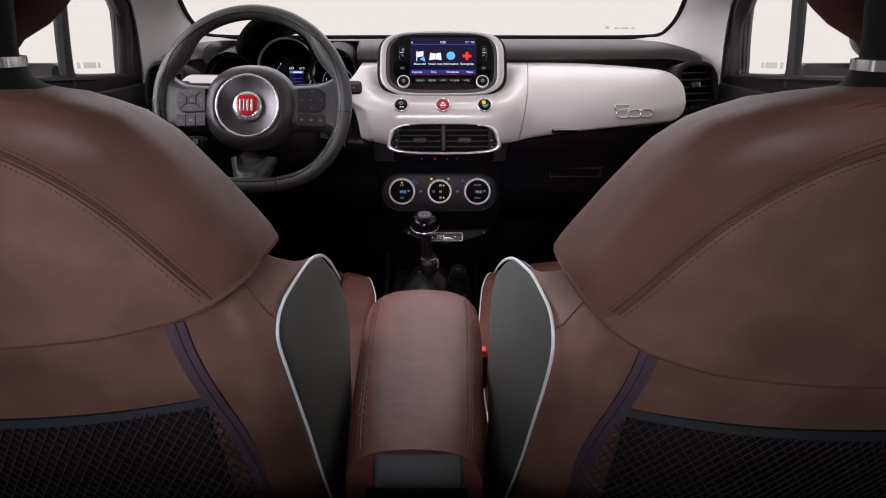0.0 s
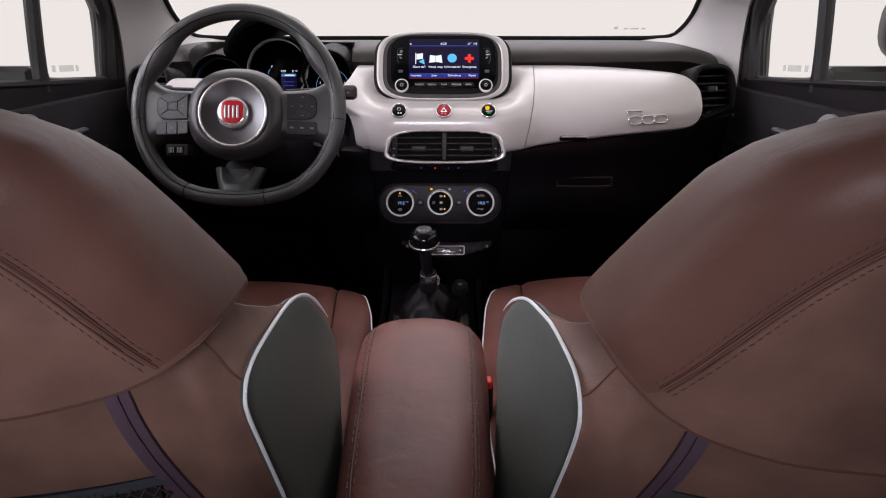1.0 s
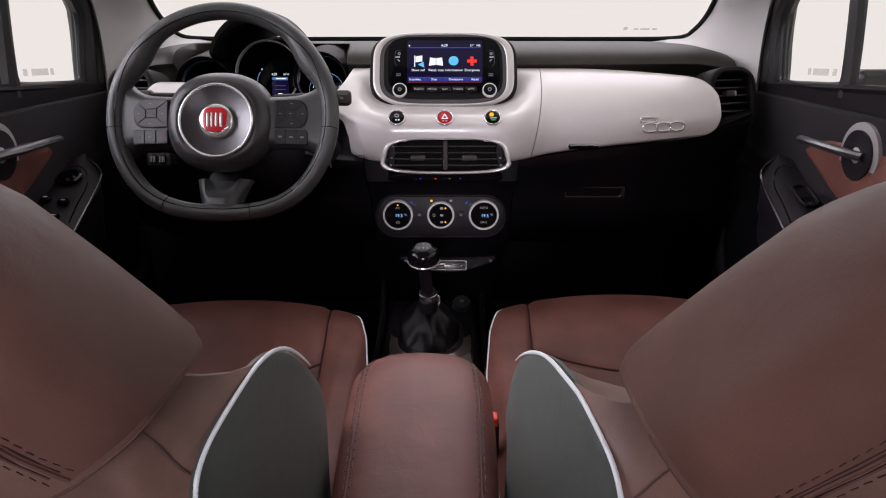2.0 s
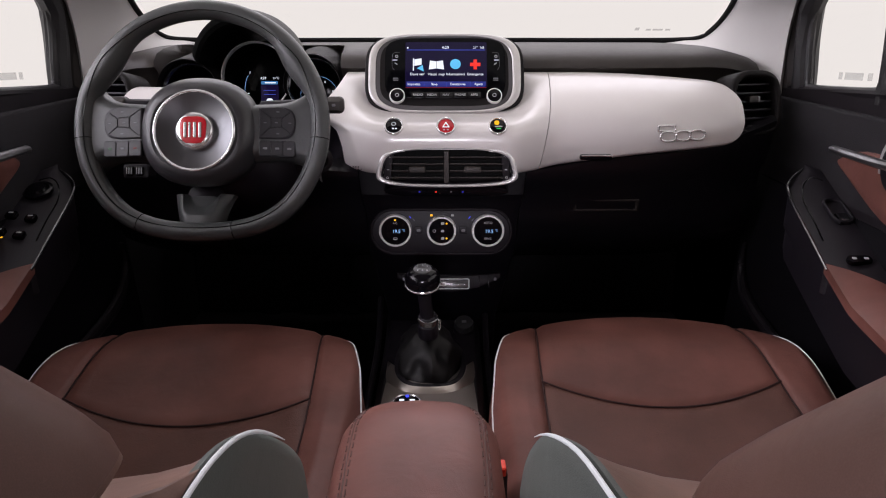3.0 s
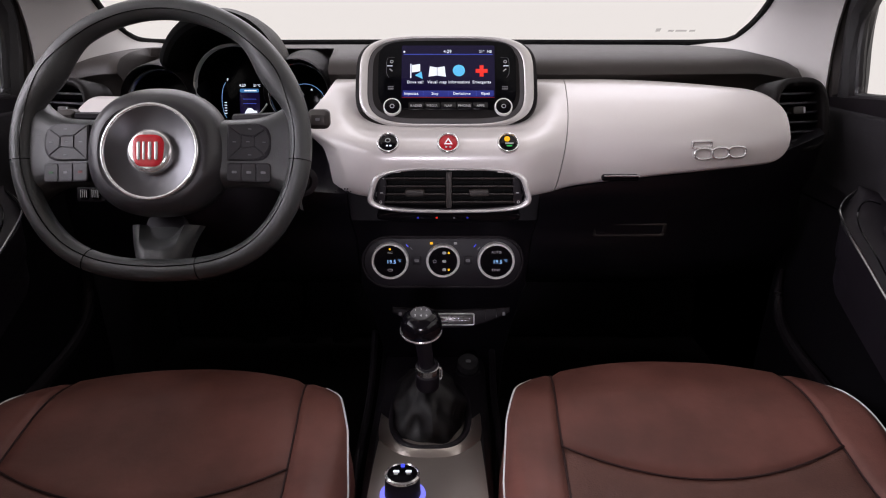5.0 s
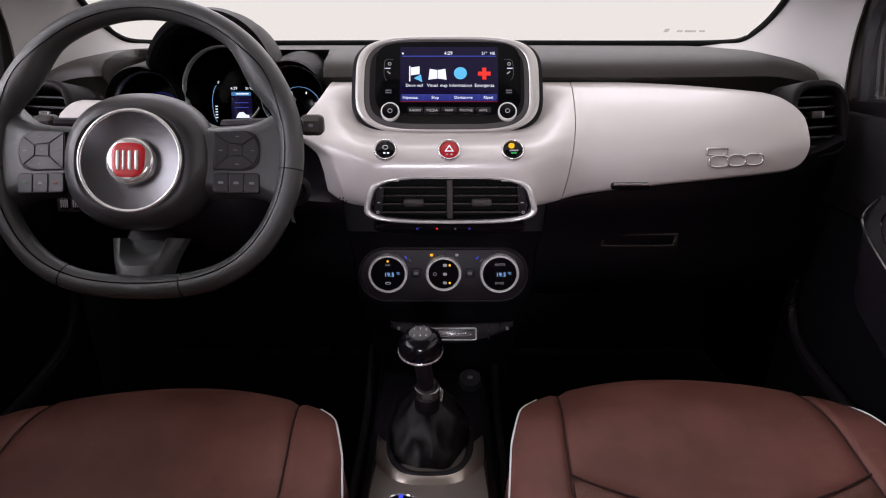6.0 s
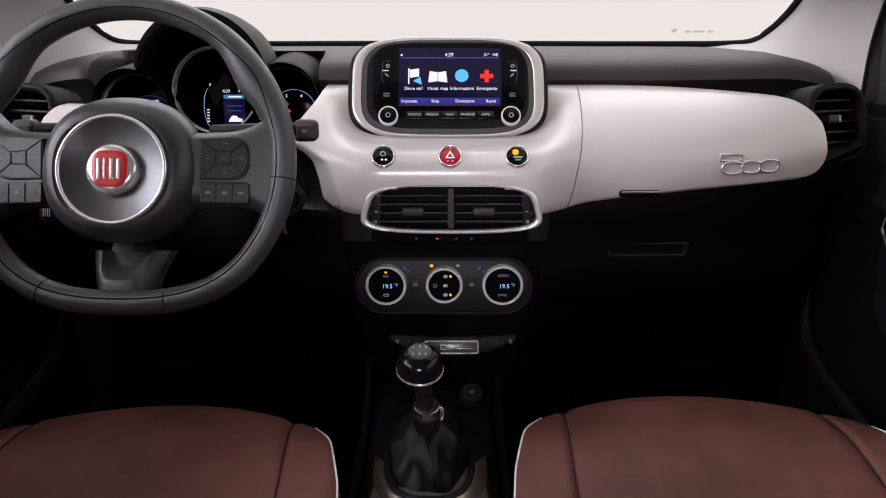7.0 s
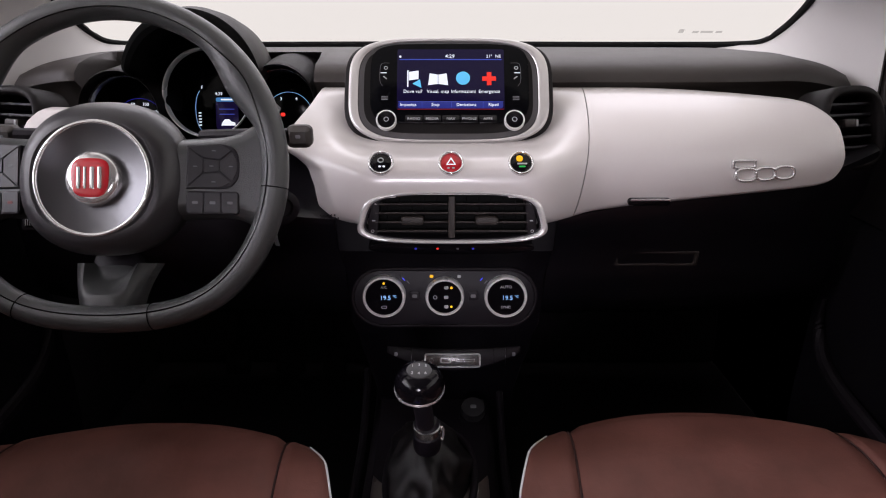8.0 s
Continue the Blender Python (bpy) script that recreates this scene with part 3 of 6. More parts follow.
def dashboard():
    d = thing("dashboard", Matrix.Translation((XC, 1.75, FLOOR)), "dark dashboard with a glossy pearl-white band", "dashboard")
    o = Vector((XC, 1.75, FLOOR))

    def loc(x, y, z):
        return (x - o.x, y - o.y, z - o.z)
    prof = [(2.12, 1.136), (1.95, 1.139), (1.78, 1.140), (1.70, 1.136), (1.66, 1.128), (1.642, 1.116), (1.640, 1.104), (1.655, 1.094), (1.672, 1.06), (1.66, 0.98), (1.60, 0.94), (1.552, 0.934), (1.538, 0.928), (1.540, 0.918), (1.556, 0.900), (1.580, 0.868), (1.592, 0.83), (1.600, 0.79), (1.63, 0.755), (1.74, 0.70), (2.12, 0.66)]
    rings = []
    for k in range(129):
        x = -0.668 + 1.28 * k / 128
        q = abs(x - XC)
        # recess that takes the instrument cluster
        well = interp(x, [-0.560, -0.545, -0.214, -0.200], [0, 1, 1, 0])
        well = well * well * (3 - 2 * well)
        back = 0.75 * max(0, q - 0.36) ** 2
        endz = 0.02 * max(0, (q - 0.52) / 0.12) ** 2
        lift = interp(q, [0, 0.15, 0.187, 0.257, 0.364, 0.425, 0.50, 0.56, 0.64], [0, 0, 0.003, 0.016, 0.028, 0.033, 0.040, 0.060, 0.085])
        ring = []
        for y, z in prof:
            up = lift if 0.90 < z < 0.95 else (lift * 0.5 if 0.85 < z <= 0.90 else 0)
            yy = y + (back if y < 2.0 else 0) + (0.07 * max(0, q - 0.3) * (y - 1.9) / 0.2 * -1 if y > 1.9 else 0)
            zz = z + up - (endz if z > 1.0 else 0)
            if 0.95 < z and y < 1.71:
                yy, zz = yy + (1.80 - yy) * well, zz + (min(zz, 1.125) - zz) * well
            ring.append(loc(x, yy, zz))
        rings.append(ring)
    part("dash_top", loft([r[:10] for r in rings], closed=False), SOFT, d, "dark grey padded top", sharp=50)
    part("dash_lower", loft([r[9:] for r in rings], closed=False), LOWER, d, "black lower dash", sharp=50)
    # pearl band in two pieces: fixed panel and glovebox lid
    seam_lo, seam_hi = 0.160, 0.188

    def band(x0l, x0h, x1l, x1h, nu, gap0=0.0, gap1=0.0, floor_z=0.0, top_z=2.0):
        def fn(u, v):
            zz = 0.93 + 0.165 * v
            u = 1 - (1 - u) ** 1.6 if not gap1 else u
            a0 = x0l(zz) if callable(x0l) else x0l + (x0h - x0l) * v
            a1 = x1l + (x1h - x1l) * v
            xm = a0 + (a1 - a0) * u
            lo, hi = fascia_edges(xm)
            lo, hi = max(lo, floor_z), min(hi, top_z)
            edge = min(v, 1 - v)
            roll = 0.008 * max(0, 1 - edge / 0.05) ** 2
            b = bulge_at(xm)
            z = lo + (hi - lo) * v
            y = interp(z, SIDE_Z, SIDE_Y) + 0.75 * max(0, abs(xm - XC) - 0.36) ** 2
            c = STACK_LINE[round(v * (len(STACK_LINE) - 1))]
            y, z = y + (c.y - y) * b, z + (c.z - z) * b
            # opening behind the middle vents
            if abs(xm / 0.108) ** 4 + abs((z - 0.9550) / 0.0270) ** 4 < 1:
                y += 0.05
            # the end beside the steering column turns back into the dash
            if callable(x0l):
                turn = interp(z, [0.93, 0.955, 0.978, 1.007, 1.022, 1.04, 1.095], [-0.150, -0.150, -0.154, -0.1634, -0.188, -0.212, -0.172])
                q = max(0, (turn - xm) / max(0.012, turn - a0))
                y += 0.045 * min(1, q) ** 1.4 * interp(z, [0.995, 1.015, 1.030], [1, 0.6, 0])
            return loc(xm, y + roll, z)
        return slab(fn, nu, len(STACK_LINE) - 1, (0, 0.02, 0))
    part("fascia_panel", band(lambda z: interp(z, [0.93, 0.968, 0.999, 1.018, 1.035, 1.049, 1.074, 1.095], [-0.186, -0.188, -0.196, -0.212, -0.222, -0.214, -0.196, -0.185]), 0, seam_lo - 0.0007, seam_hi - 0.0007, 150, 1, 1), PEARL, d, "glossy pearl-white panel")
    part("fascia_strip", band(-0.578, -0.578, -0.492, -0.492, 24, 0, 1, 1.035, 1.072), PEARL, d, "glossy pearl-white strip")
    lid = part("glovebox_lid", band(seam_lo + 0.0007, seam_hi + 0.0007, 0.524, 0.524, 90, 1, 0), PEARL, d, "glossy pearl-white glovebox lid")
    h = Matrix.Translation(loc(0.260, fascia_y(0.260, 0.9615) - 0.003, 0.9615)) @ pose(0, 0, 0, 12, 0, 0)
    part("lid_handle", moved(plate(rr(0.056, 0.010, 0.004), 0.012, 0.003, -0.004), h), GLOSS, lid, "black latch with a chrome lip")
    part("latch_lip", moved(tube([(-0.026, -0.005, 0.005), (-0.01, -0.006, 0.0058), (0.01, -0.006, 0.0058), (0.026, -0.005, 0.005)], 0.0016, n=6), h), CHROME, lid)
    # chrome model badge: three linked outlines, the first one open with a bar on top

    def badge(x, z):
        return Matrix.Translation(loc(x, fascia_y(x, z) - 0.0022, z)) @ pose(0, 0, 0, -6, 0, 6)
    for k, (x, w) in enumerate(((0.3815, 0.032), (0.4075, 0.030), (0.4335, 0.031))):
        m = badge(x, 0.9985 + 0.001 * k)
        part("badge_ring", moved(bezel(oval(w, 0.0195, 2.6, 32), oval(w - 0.0075, 0.0125, 2.4, 32), 0.003, 0.002), m), CHROME, lid, "chrome badge ring")
    m = badge(0.377, 1.0085)
    part("badge_bar", moved(bezel(rr(0.033, 0.012, 0.002, 3, 0.001, 0.004), rr(0.026, 0.0055, 0.0015, 3, 0.0015, 0.004), 0.003, 0.0016), m), CHROME, lid, "chrome badge bar")
    # drawer grip in the lower dash
    m = Matrix.Translation(loc(0.305, 1.588, 0.853)) @ pose(0, 0, 0, 12)
    part("lower_glovebox_grip", moved(bezel(rr(0.125, 0.026, 0.004), rr(0.110, 0.016, 0.003), 0.01, 0.002), m), SOFT, d, "dark recessed grip")
    part("grip_back", moved(plate(rr(0.110, 0.016, 0.003), 0.004, 0.001, 0.002), m), RUBBER, d)
    # black gloss strip below the vents with small tell-tales
    part("gloss_strip", moved(plate(oval(0.215, 0.022, 3, 40), 0.03, 0.004, 0.0), Matrix.Translation(loc(DX + 0.002, 1.464, 0.909)) @ pose(0, 0, 0, 15)), GLOSS, d, "glossy black strip")
    for x, mat in ((-0.046, BLUEDIM), (-0.018, REDLIT), (0.008, PRINTDIM), (0.028, BLUEDIM)):
        part("tell_tale", moved(bar(0.003, 0.0024, x, 0.0, -0.0008), Matrix.Translation(loc(DX + 0.002, 1.464, 0.909)) @ pose(0, 0, 0, 15)), mat, d)
    # centre stack below
    stack = []
    for z, w, y in ((0.945, 0.30, 1.49), (0.90, 0.29, 1.480), (0.86, 0.28, 1.508), (0.78, 0.27, 1.512), (0.752, 0.255, 1.530), (0.72, 0.25, 1.545), (0.69, 0.24, 1.565), (0.62, 0.22, 1.60), (0.50, 0.21, 1.62)):
        stack.append([loc(DX - 0.005 + x, y + yy, z) for x, yy in ((-w / 2, 0.12), (-w / 2, 0.012), (-w / 2 + 0.004, 0.003), (-w / 2 + 0.014, 0), (w / 2 - 0.014, 0), (w / 2 - 0.004, 0.003), (w / 2, 0.012), (w / 2, 0.12))])
    part("stack_body", loft(stack), STACKBLACK, d, "black centre stack")
    # small perforated speaker grille under the panel
    for i in range(6):
        for j in range(2):
            part("grille_hole", moved(plate(oval(0.0022, 0.0022, 2, 6), 0.002, 0.0002, -0.001), Matrix.Translation(loc(-0.171 + 0.0045 * i, fascia_y(-0.15, 0.945) - 0.001, 0.944 + 0.004 * j))), DARK, d)
    # steering column shroud and knee panel
    part("column_shroud", moved(loft([[(x * q, y, z * q - 0.01) for x, z in oval(0.13, 0.12, 2.6, 28)] for q, y in ((0.8, -0.02), (0.95, 0.0), (1.1, 0.1), (1.35, 0.26))]), Matrix.Translation(loc(-0.352, 1.37, 1.005)) @ pose(0, 0, 0, -24)), DARK, d, "black column shroud")
    part("switch_pad", moved(plate(rr(0.044, 0.024, 0.005), 0.03, 0.002), Matrix.Translation(loc(-0.532, 1.470, 0.944)) @ pose(0, 0, 0, -15)), DARK, d, "black pad with two thumb wheels")
    for x in (-0.0095, 0.0075):
        m = Matrix.Translation(loc(-0.532 + x, 1.470, 0.944)) @ pose(0, 0, 0, -15)
        wheel = part("light_wheel", moved(plate(rr(0.014, 0.017, 0.004), 0.01, 0.003, -0.004), m), GLOSS, d)
        for k in range(4):
            part("wheel_rib", moved(bar(0.0009, 0.011, -0.0042 + 0.0028 * k, 0.0, -0.0046), m), PRINT, wheel)
    return d


dashboard()


def push_button(x, face, symbol):
    z = 1.0205
    b = thing("dash_button", Matrix.Translation((x, fascia_y(x, z) - 0.0025, z + 0.0015)) @ pose(0, 0, 0, -38), face[1], "button", "buttons below the screen")
    part("bezel_ring", bezel(oval(0.0325, 0.0325, 2, 32), oval(0.0255, 0.0255, 2, 32), 0.012, 0.003), CHROME, b, "chrome ring")
    part("cap", plate(oval(0.0258, 0.0258, 2, 32), 0.01, 0.002, -0.001, dome=0.002), face[0], b)
    y = -0.0042
    if symbol == "hazard":
        tri = [(0.0, 0.006), (-0.0062, -0.0042), (0.0062, -0.0042)]
        part("triangle_mark", bezel(tri, [(0.0, 0.0036), (-0.0042, -0.003), (0.0042, -0.003)], 0.0005, 0.0004, y), LIT, b)
        for k in (-0.003, 0.003):
            part("mark", bar(0.003, 0.002, k, -0.0078, y + 0.0012), PRINT, b)
    elif symbol == "airbag":
        part("lamp_mark", plate(oval(0.008, 0.008, 2.4, 16, -0.002, 0.0045), 0.001, 0.0002, y), AMBER, b)
        part("mark", bar(0.012, 0.002, 0.001, -0.0025, y), PRINT, b)
        part("mark", bar(0.008, 0.002, 0.001, -0.006, y + 0.0006), GREENLIT, b)
    else:
        part("mark", bezel(oval(0.008, 0.007, 2, 16, 0, 0.002), oval(0.0055, 0.0045, 2, 16, 0, 0.002), 0.0005, 0.0003, y), PRINT, b)
        part("mark", bar(0.003, 0.002, -0.001, -0.006, y + 0.0006), LIT, b)
        part("mark", bar(0.003, 0.002, 0.004, -0.006, y + 0.0006), LIT, b)


push_button(DX - 0.0855, (GLOSS, "round black button in a chrome ring on the dash"), "eco")
push_button(DX + 0.001, (RED, "round red hazard button in a chrome ring"), "hazard")
push_button(DX + 0.0872, (GLOSS, "round black airbag-warning button in a chrome ring"), "airbag")


def centre_vent():
    v = thing("air_vent", Matrix.Translation((0.0, 1.4485, 0.9553)) @ pose(0, 0, 0, -4), "twin black air vents in a satin silver oval surround", "air vent")

    def lens(w, h):
        # wider below than above, bowed along both long sides
        out = []
        for x, z in oval(w, h, 4.4, 72):
            q = 1 - 0.075 * (z / (h / 2))
            out.append((x * q, z + 0.0030 * (1 - (2 * x / w) ** 2) * (1 if z > 0 else -1.2)))
        return out
    part("surround", bezel(lens(0.2330, 0.0615), lens(0.2165, 0.0520), 0.03, 0.0042, 0.0), SURROUND, v, "polished silver surround")
    part("vent_well", plate(lens(0.2175, 0.0530), 0.004, 0.0005, 0.030), RUBBER, v)
    part("vent_wall", bezel(lens(0.2170, 0.0525), lens(0.2120, 0.0495), 0.03, 0.001, 0.003), DARK, v)
    part("centre_bar", plate(rr(0.0085, 0.0535, 0.002, 3, -0.001, -0.0005), 0.026, 0.001, 0.001), SOFT, v)
    for z in (0.0165, 0.0050, -0.0065, -0.0180):
        for x in (-0.052, 0.050):
            part("slat", moved(plate(rr(0.092, 0.0026, 0.0012, 2), 0.016, 0.001), pose(x, 0.003, z, -17)), SOFT, v)
    for x in (-0.084, -0.068, -0.052, -0.036, -0.020, 0.018, 0.034, 0.050, 0.066, 0.082):
        part("vane", moved(block(-0.0006, 0.0006, 0.025, 0.03, -0.027, 0.027, 0.0003), pose(x, 0, 0)), RUBBER, v)
    for x in (-0.0505, 0.043):
        part("slider_tab", plate(rr(0.029, 0.011, 0.004, 4, x, -0.005), 0.012, 0.003, -0.001), SOFT, v, "dark sliding tab")
    for s in (-1, 1):
        part("thumb_strip", plate([(x * (1 - 0.9 * z) , z) for x, z in rr(0.0125, 0.0460, 0.004, 4, s * 0.0985, -0.001)], 0.02, 0.001, 0.003), TRIMDARK, v)
        part("strip_mark", bezel(oval(0.0042, 0.0042, 2, 12, s * 0.1005, -0.0185), oval(0.0026, 0.0026, 2, 12, s * 0.1005, -0.0185), 0.0006, 0.0003, 0.0026), PRINT, v)
        part("strip_mark", bar(0.0042, 0.0016, s * 0.0990, -0.005, 0.0024), PRINT, v)
        part("strip_mark", moved(bar(0.0060, 0.0016, 0, 0), pose(s * 0.0975, 0.0028, 0.0170, 0, 35)), PRINT, v)


centre_vent()


def side_vent(s):
    x, y = XC + s * 0.598, 1.605
    v = thing("side_air_vent", Matrix.Translation((x, y, 1.042)) @ pose(0, 0, 0, -14, 0, s * 18), "black side air vent at the end of the dashboard", "air vent", "side vents")
    out = oval(0.115, 0.122, 3.0, 44)
    part("surround", bezel(out, inset(out, 0.014), 0.05, 0.009, 0.0), HOODBLACK, v)
    part("vent_well", plate(inset(out, 0.012), 0.004, 0.001, 0.03), GLOSS, v)
    for k in range(5):
        part("slat", moved(plate(rr(0.084, 0.004, 0.0015, 2), 0.02, 0.001), pose(0, 0.004, 0.036 - 0.0155 * k, -15)), DARK, v)
    part("slider_tab", plate(rr(0.026, 0.013, 0.004, 4, 0.0, 0.008), 0.014, 0.003, -0.002), SOFT, v)
    part("tab_mark", bar(0.003, 0.010, 0.008, 0.008, -0.0028), PRINT, v)
    part("thumb_wheel", plate(rr(0.034, 0.008, 0.0035, 3, -0.004, -0.0425), 0.012, 0.002, -0.002), DARK, v)
    part("mark", bar(0.005, 0.005, 0.026, -0.041, -0.001), PRINT, v)


side_vent(-1), side_vent(1)


def infotainment():
    u = thing("infotainment_unit", Matrix.Translation((DX - 0.001, 1.580, 1.107)) @ pose(0, 0, 0, -30), "dash screen unit in a rounded silver surround, lit menu", "screen")
    out = oval(0.286, 0.1535, 4.0, 72, 0.0, -0.0070)
    inn = oval(0.243, 0.1425, 4.0, 72, -0.001, -0.0100)
    part("shell", loft([[(x, 0.10, z - 0.03) for x, z in inset(out, 0.01)], [(x, 0.04, z) for x, z in inset(out, 0.002)], [(x, 0.010, z) for x, z in out], [(x, 0.003, z) for x, z in inset(out, 0.0015)], [(x, -0.001, z) for x, z in inset(out, 0.006)], [(x, -0.002, z) for x, z in inset(out, 0.011)]]), HOODBLACK, u, "dark shell")
    part("silver_surround", bezel(oval(0.2720, 0.1510, 4.0, 72, 0.0, -0.0085), inn, 0.02, 0.0028, -0.001), SATIN, u, "satin silver surround")
    blk = oval(0.2150, 0.1160, 5.5, 72, 0.001, -0.0010)
    part("dark_field", loft([[(x, 0.004, z) for x, z in inset(inn, -0.001)], [(x, -0.0025, z) for x, z in inset(inn, 0.0005)], [(x, -0.0022, z) for x, z in inset(inn, 0.006)], [(x, -0.0010, z) for x, z in inset(blk, -0.002)], [(x, -0.0010, z) for x, z in blk]]), FIELD, u, "dark grey field")
    part("black_glass", plate(blk, 0.006, 0.0015, -0.005), SCREENGLASS, u, "glossy black front")
    scr = part("display", plate(rr(0.145, 0.0875, 0.002, 2, 0.0025, 0.004), 0.002, 0.0003, -0.0058), SCREEN, u, "lit navy menu")
    part("header_line", bar(0.139, 0.0012, 0.0025, 0.0325, -0.0064), SCREENBAR, scr)
    part("footer_bar", bar(0.141, 0.0095, 0.0025, -0.0335, -0.0063), FOOTER, scr)
    part("footer_line", bar(0.141, 0.0006, 0.0025, -0.0288, -0.0064), SCREENBAR, scr)
    for x in (-0.036, 0.0035, 0.046):
        part("footer_gap", bar(0.0005, 0.009, x, -0.0335, -0.0066), SCREENBAR, scr)
    # reflection under the menu, made as a glowing strip
    part("red_reflection", bar(0.143, 0.0009, 0.0025, -0.0395, -0.0064), REDREFLECT, scr)
    y = -0.0068
    for txt, x, z, sz in (("4:29", 0.0015, 0.0367, 0.0075), ("21°", 0.055, 0.0367, 0.006), ("NE", 0.067, 0.0367, 0.006), ("Dove vai?", -0.0485, -0.0145, 0.0066), ("Visual. map", -0.0148, -0.0145, 0.0066), ("Informazioni", 0.0195, -0.0145, 0.0066), ("Emergenza", 0.0545, -0.0145, 0.0066), ("Impostaz.", -0.054, -0.0335, 0.006), ("Stop", -0.018, -0.0335, 0.006), ("Deviazione", 0.0235, -0.0335, 0.006), ("Ripeti", 0.060, -0.0335, 0.006)):
        writing("menu_text", txt, sz, LIT, scr, x, z, y)
    # icons: flag, map, globe, cross
    part("flag_pole", bar(0.0018, 0.024, -0.0555, 0.0045, y), LIT, scr)
    part("flag_cloth", plate([(-0.054, 0.002), (-0.041, 0.004), (-0.041, 0.016), (-0.054, 0.014)], 0.001, 0.0002, y), LIT, scr)
    part("flag_arrow", plate([(-0.049, -0.003), (-0.037, -0.009), (-0.039, 0.003)], 0.001, 0.0002, y - 0.0004), CYAN, scr)
    part("map_sheet", plate([(-0.028, -0.005), (-0.0145, -0.003), (-0.001, -0.005), (-0.003, 0.012), (-0.0145, 0.010), (-0.026, 0.012)], 0.001, 0.0002, y), LIT, scr)
    part("map_fold", bar(0.0008, 0.014, -0.0145, 0.004, y - 0.0004), PRINTDIM, scr)
    part("globe", plate(oval(0.019, 0.019, 2, 28, 0.0192, 0.0052), 0.001, 0.0002, y), CYAN, scr)
    part("cross", plate([(x * 0.0031 + 0.0545, z * 0.0031 + 0.0045) for x, z in ((1, 1), (1, 3), (-1, 3), (-1, 1), (-3, 1), (-3, -1), (-1, -1), (-1, -3), (1, -3), (1, -1), (3, -1), (3, 1))], 0.001, 0.0002, y), REDLIT, scr)
    part("status_dot", plate(oval(0.003, 0.003, 2, 10, -0.066, 0.0367), 0.001, 0.0002, y), LIT, scr)
    # keys below and beside the screen
    for k, txt in enumerate(("RADIO", "MEDIA", "NAV", "PHONE", "APPS")):
        x = -0.047 + 0.0248 * k
        part("key", plate(rr(0.0236, 0.0115, 0.0015, 2, x, -0.0535), 0.002, 0.0006, -0.0062), GLOSS, u)
        writing("key_text", txt, 0.0058, PRINT, u, x, -0.0535, -0.0068)
    for x in (-0.0835, 0.0875):
        k = part("knob", moved(lathe([(0.0138, 0.0), (0.0138, -0.006), (0.0133, -0.0070), (0.0122, -0.0072), (0.0116, -0.006), (0.0, -0.006)], 28), pose(x, -0.003, -0.0555)), RINGSILVER, u, "silver-rimmed rotary knob")
        part("knob_cap", moved(lathe([(0.0115, -0.004), (0.0115, -0.0066), (0.0, -0.0070)], 24), pose(x, -0.003, -0.0555)), GLOSS, k)
        part("knob_mark", bezel(oval(0.007, 0.007, 2, 16, x, -0.0555), oval(0.005, 0.005, 2, 16, x, -0.0555), 0.0005, 0.0003, -0.0105), PRINT, k)
    for x, side in ((-0.0865, -1), (0.0905, 1)):
        part("side_key_mark", bezel(oval(0.0055, 0.0055, 2, 14, x + 0.001, 0.0205), oval(0.0032, 0.0032, 2, 14, x + 0.001, 0.0205), 0.0004, 0.0003, -0.0056), PRINT, u)
        part("side_key_mark", moved(bar(0.0060, 0.0016, 0, 0), pose(x, -0.0054, 0.0065, 0, -40 * side)), PRINT, u)
        part("side_key_mark", bar(0.0090, 0.0020, x, -0.0215, -0.0056), PRINTDIM, u)
        part("side_key_mark", bar(0.0090, 0.0020, x, -0.0250, -0.0056), PRINTDIM, u)
        part("side_key_line", bar(0.0085, 0.0013, x + 0.002 * side, 0.0135, -0.0056), LIT, u)
        part("side_key_edge", tube(smooth_path([(x - side * 0.006, -0.0054, 0.0275), (x + side * 0.003, -0.0054, 0.0275), (x + side * 0.0065, -0.0054, 0.022), (x + side * 0.0068, -0.0054, 0.002), (x + side * 0.003, -0.0054, -0.006)], 4), 0.0003, n=4), PRINTDIM, u)


infotainment()


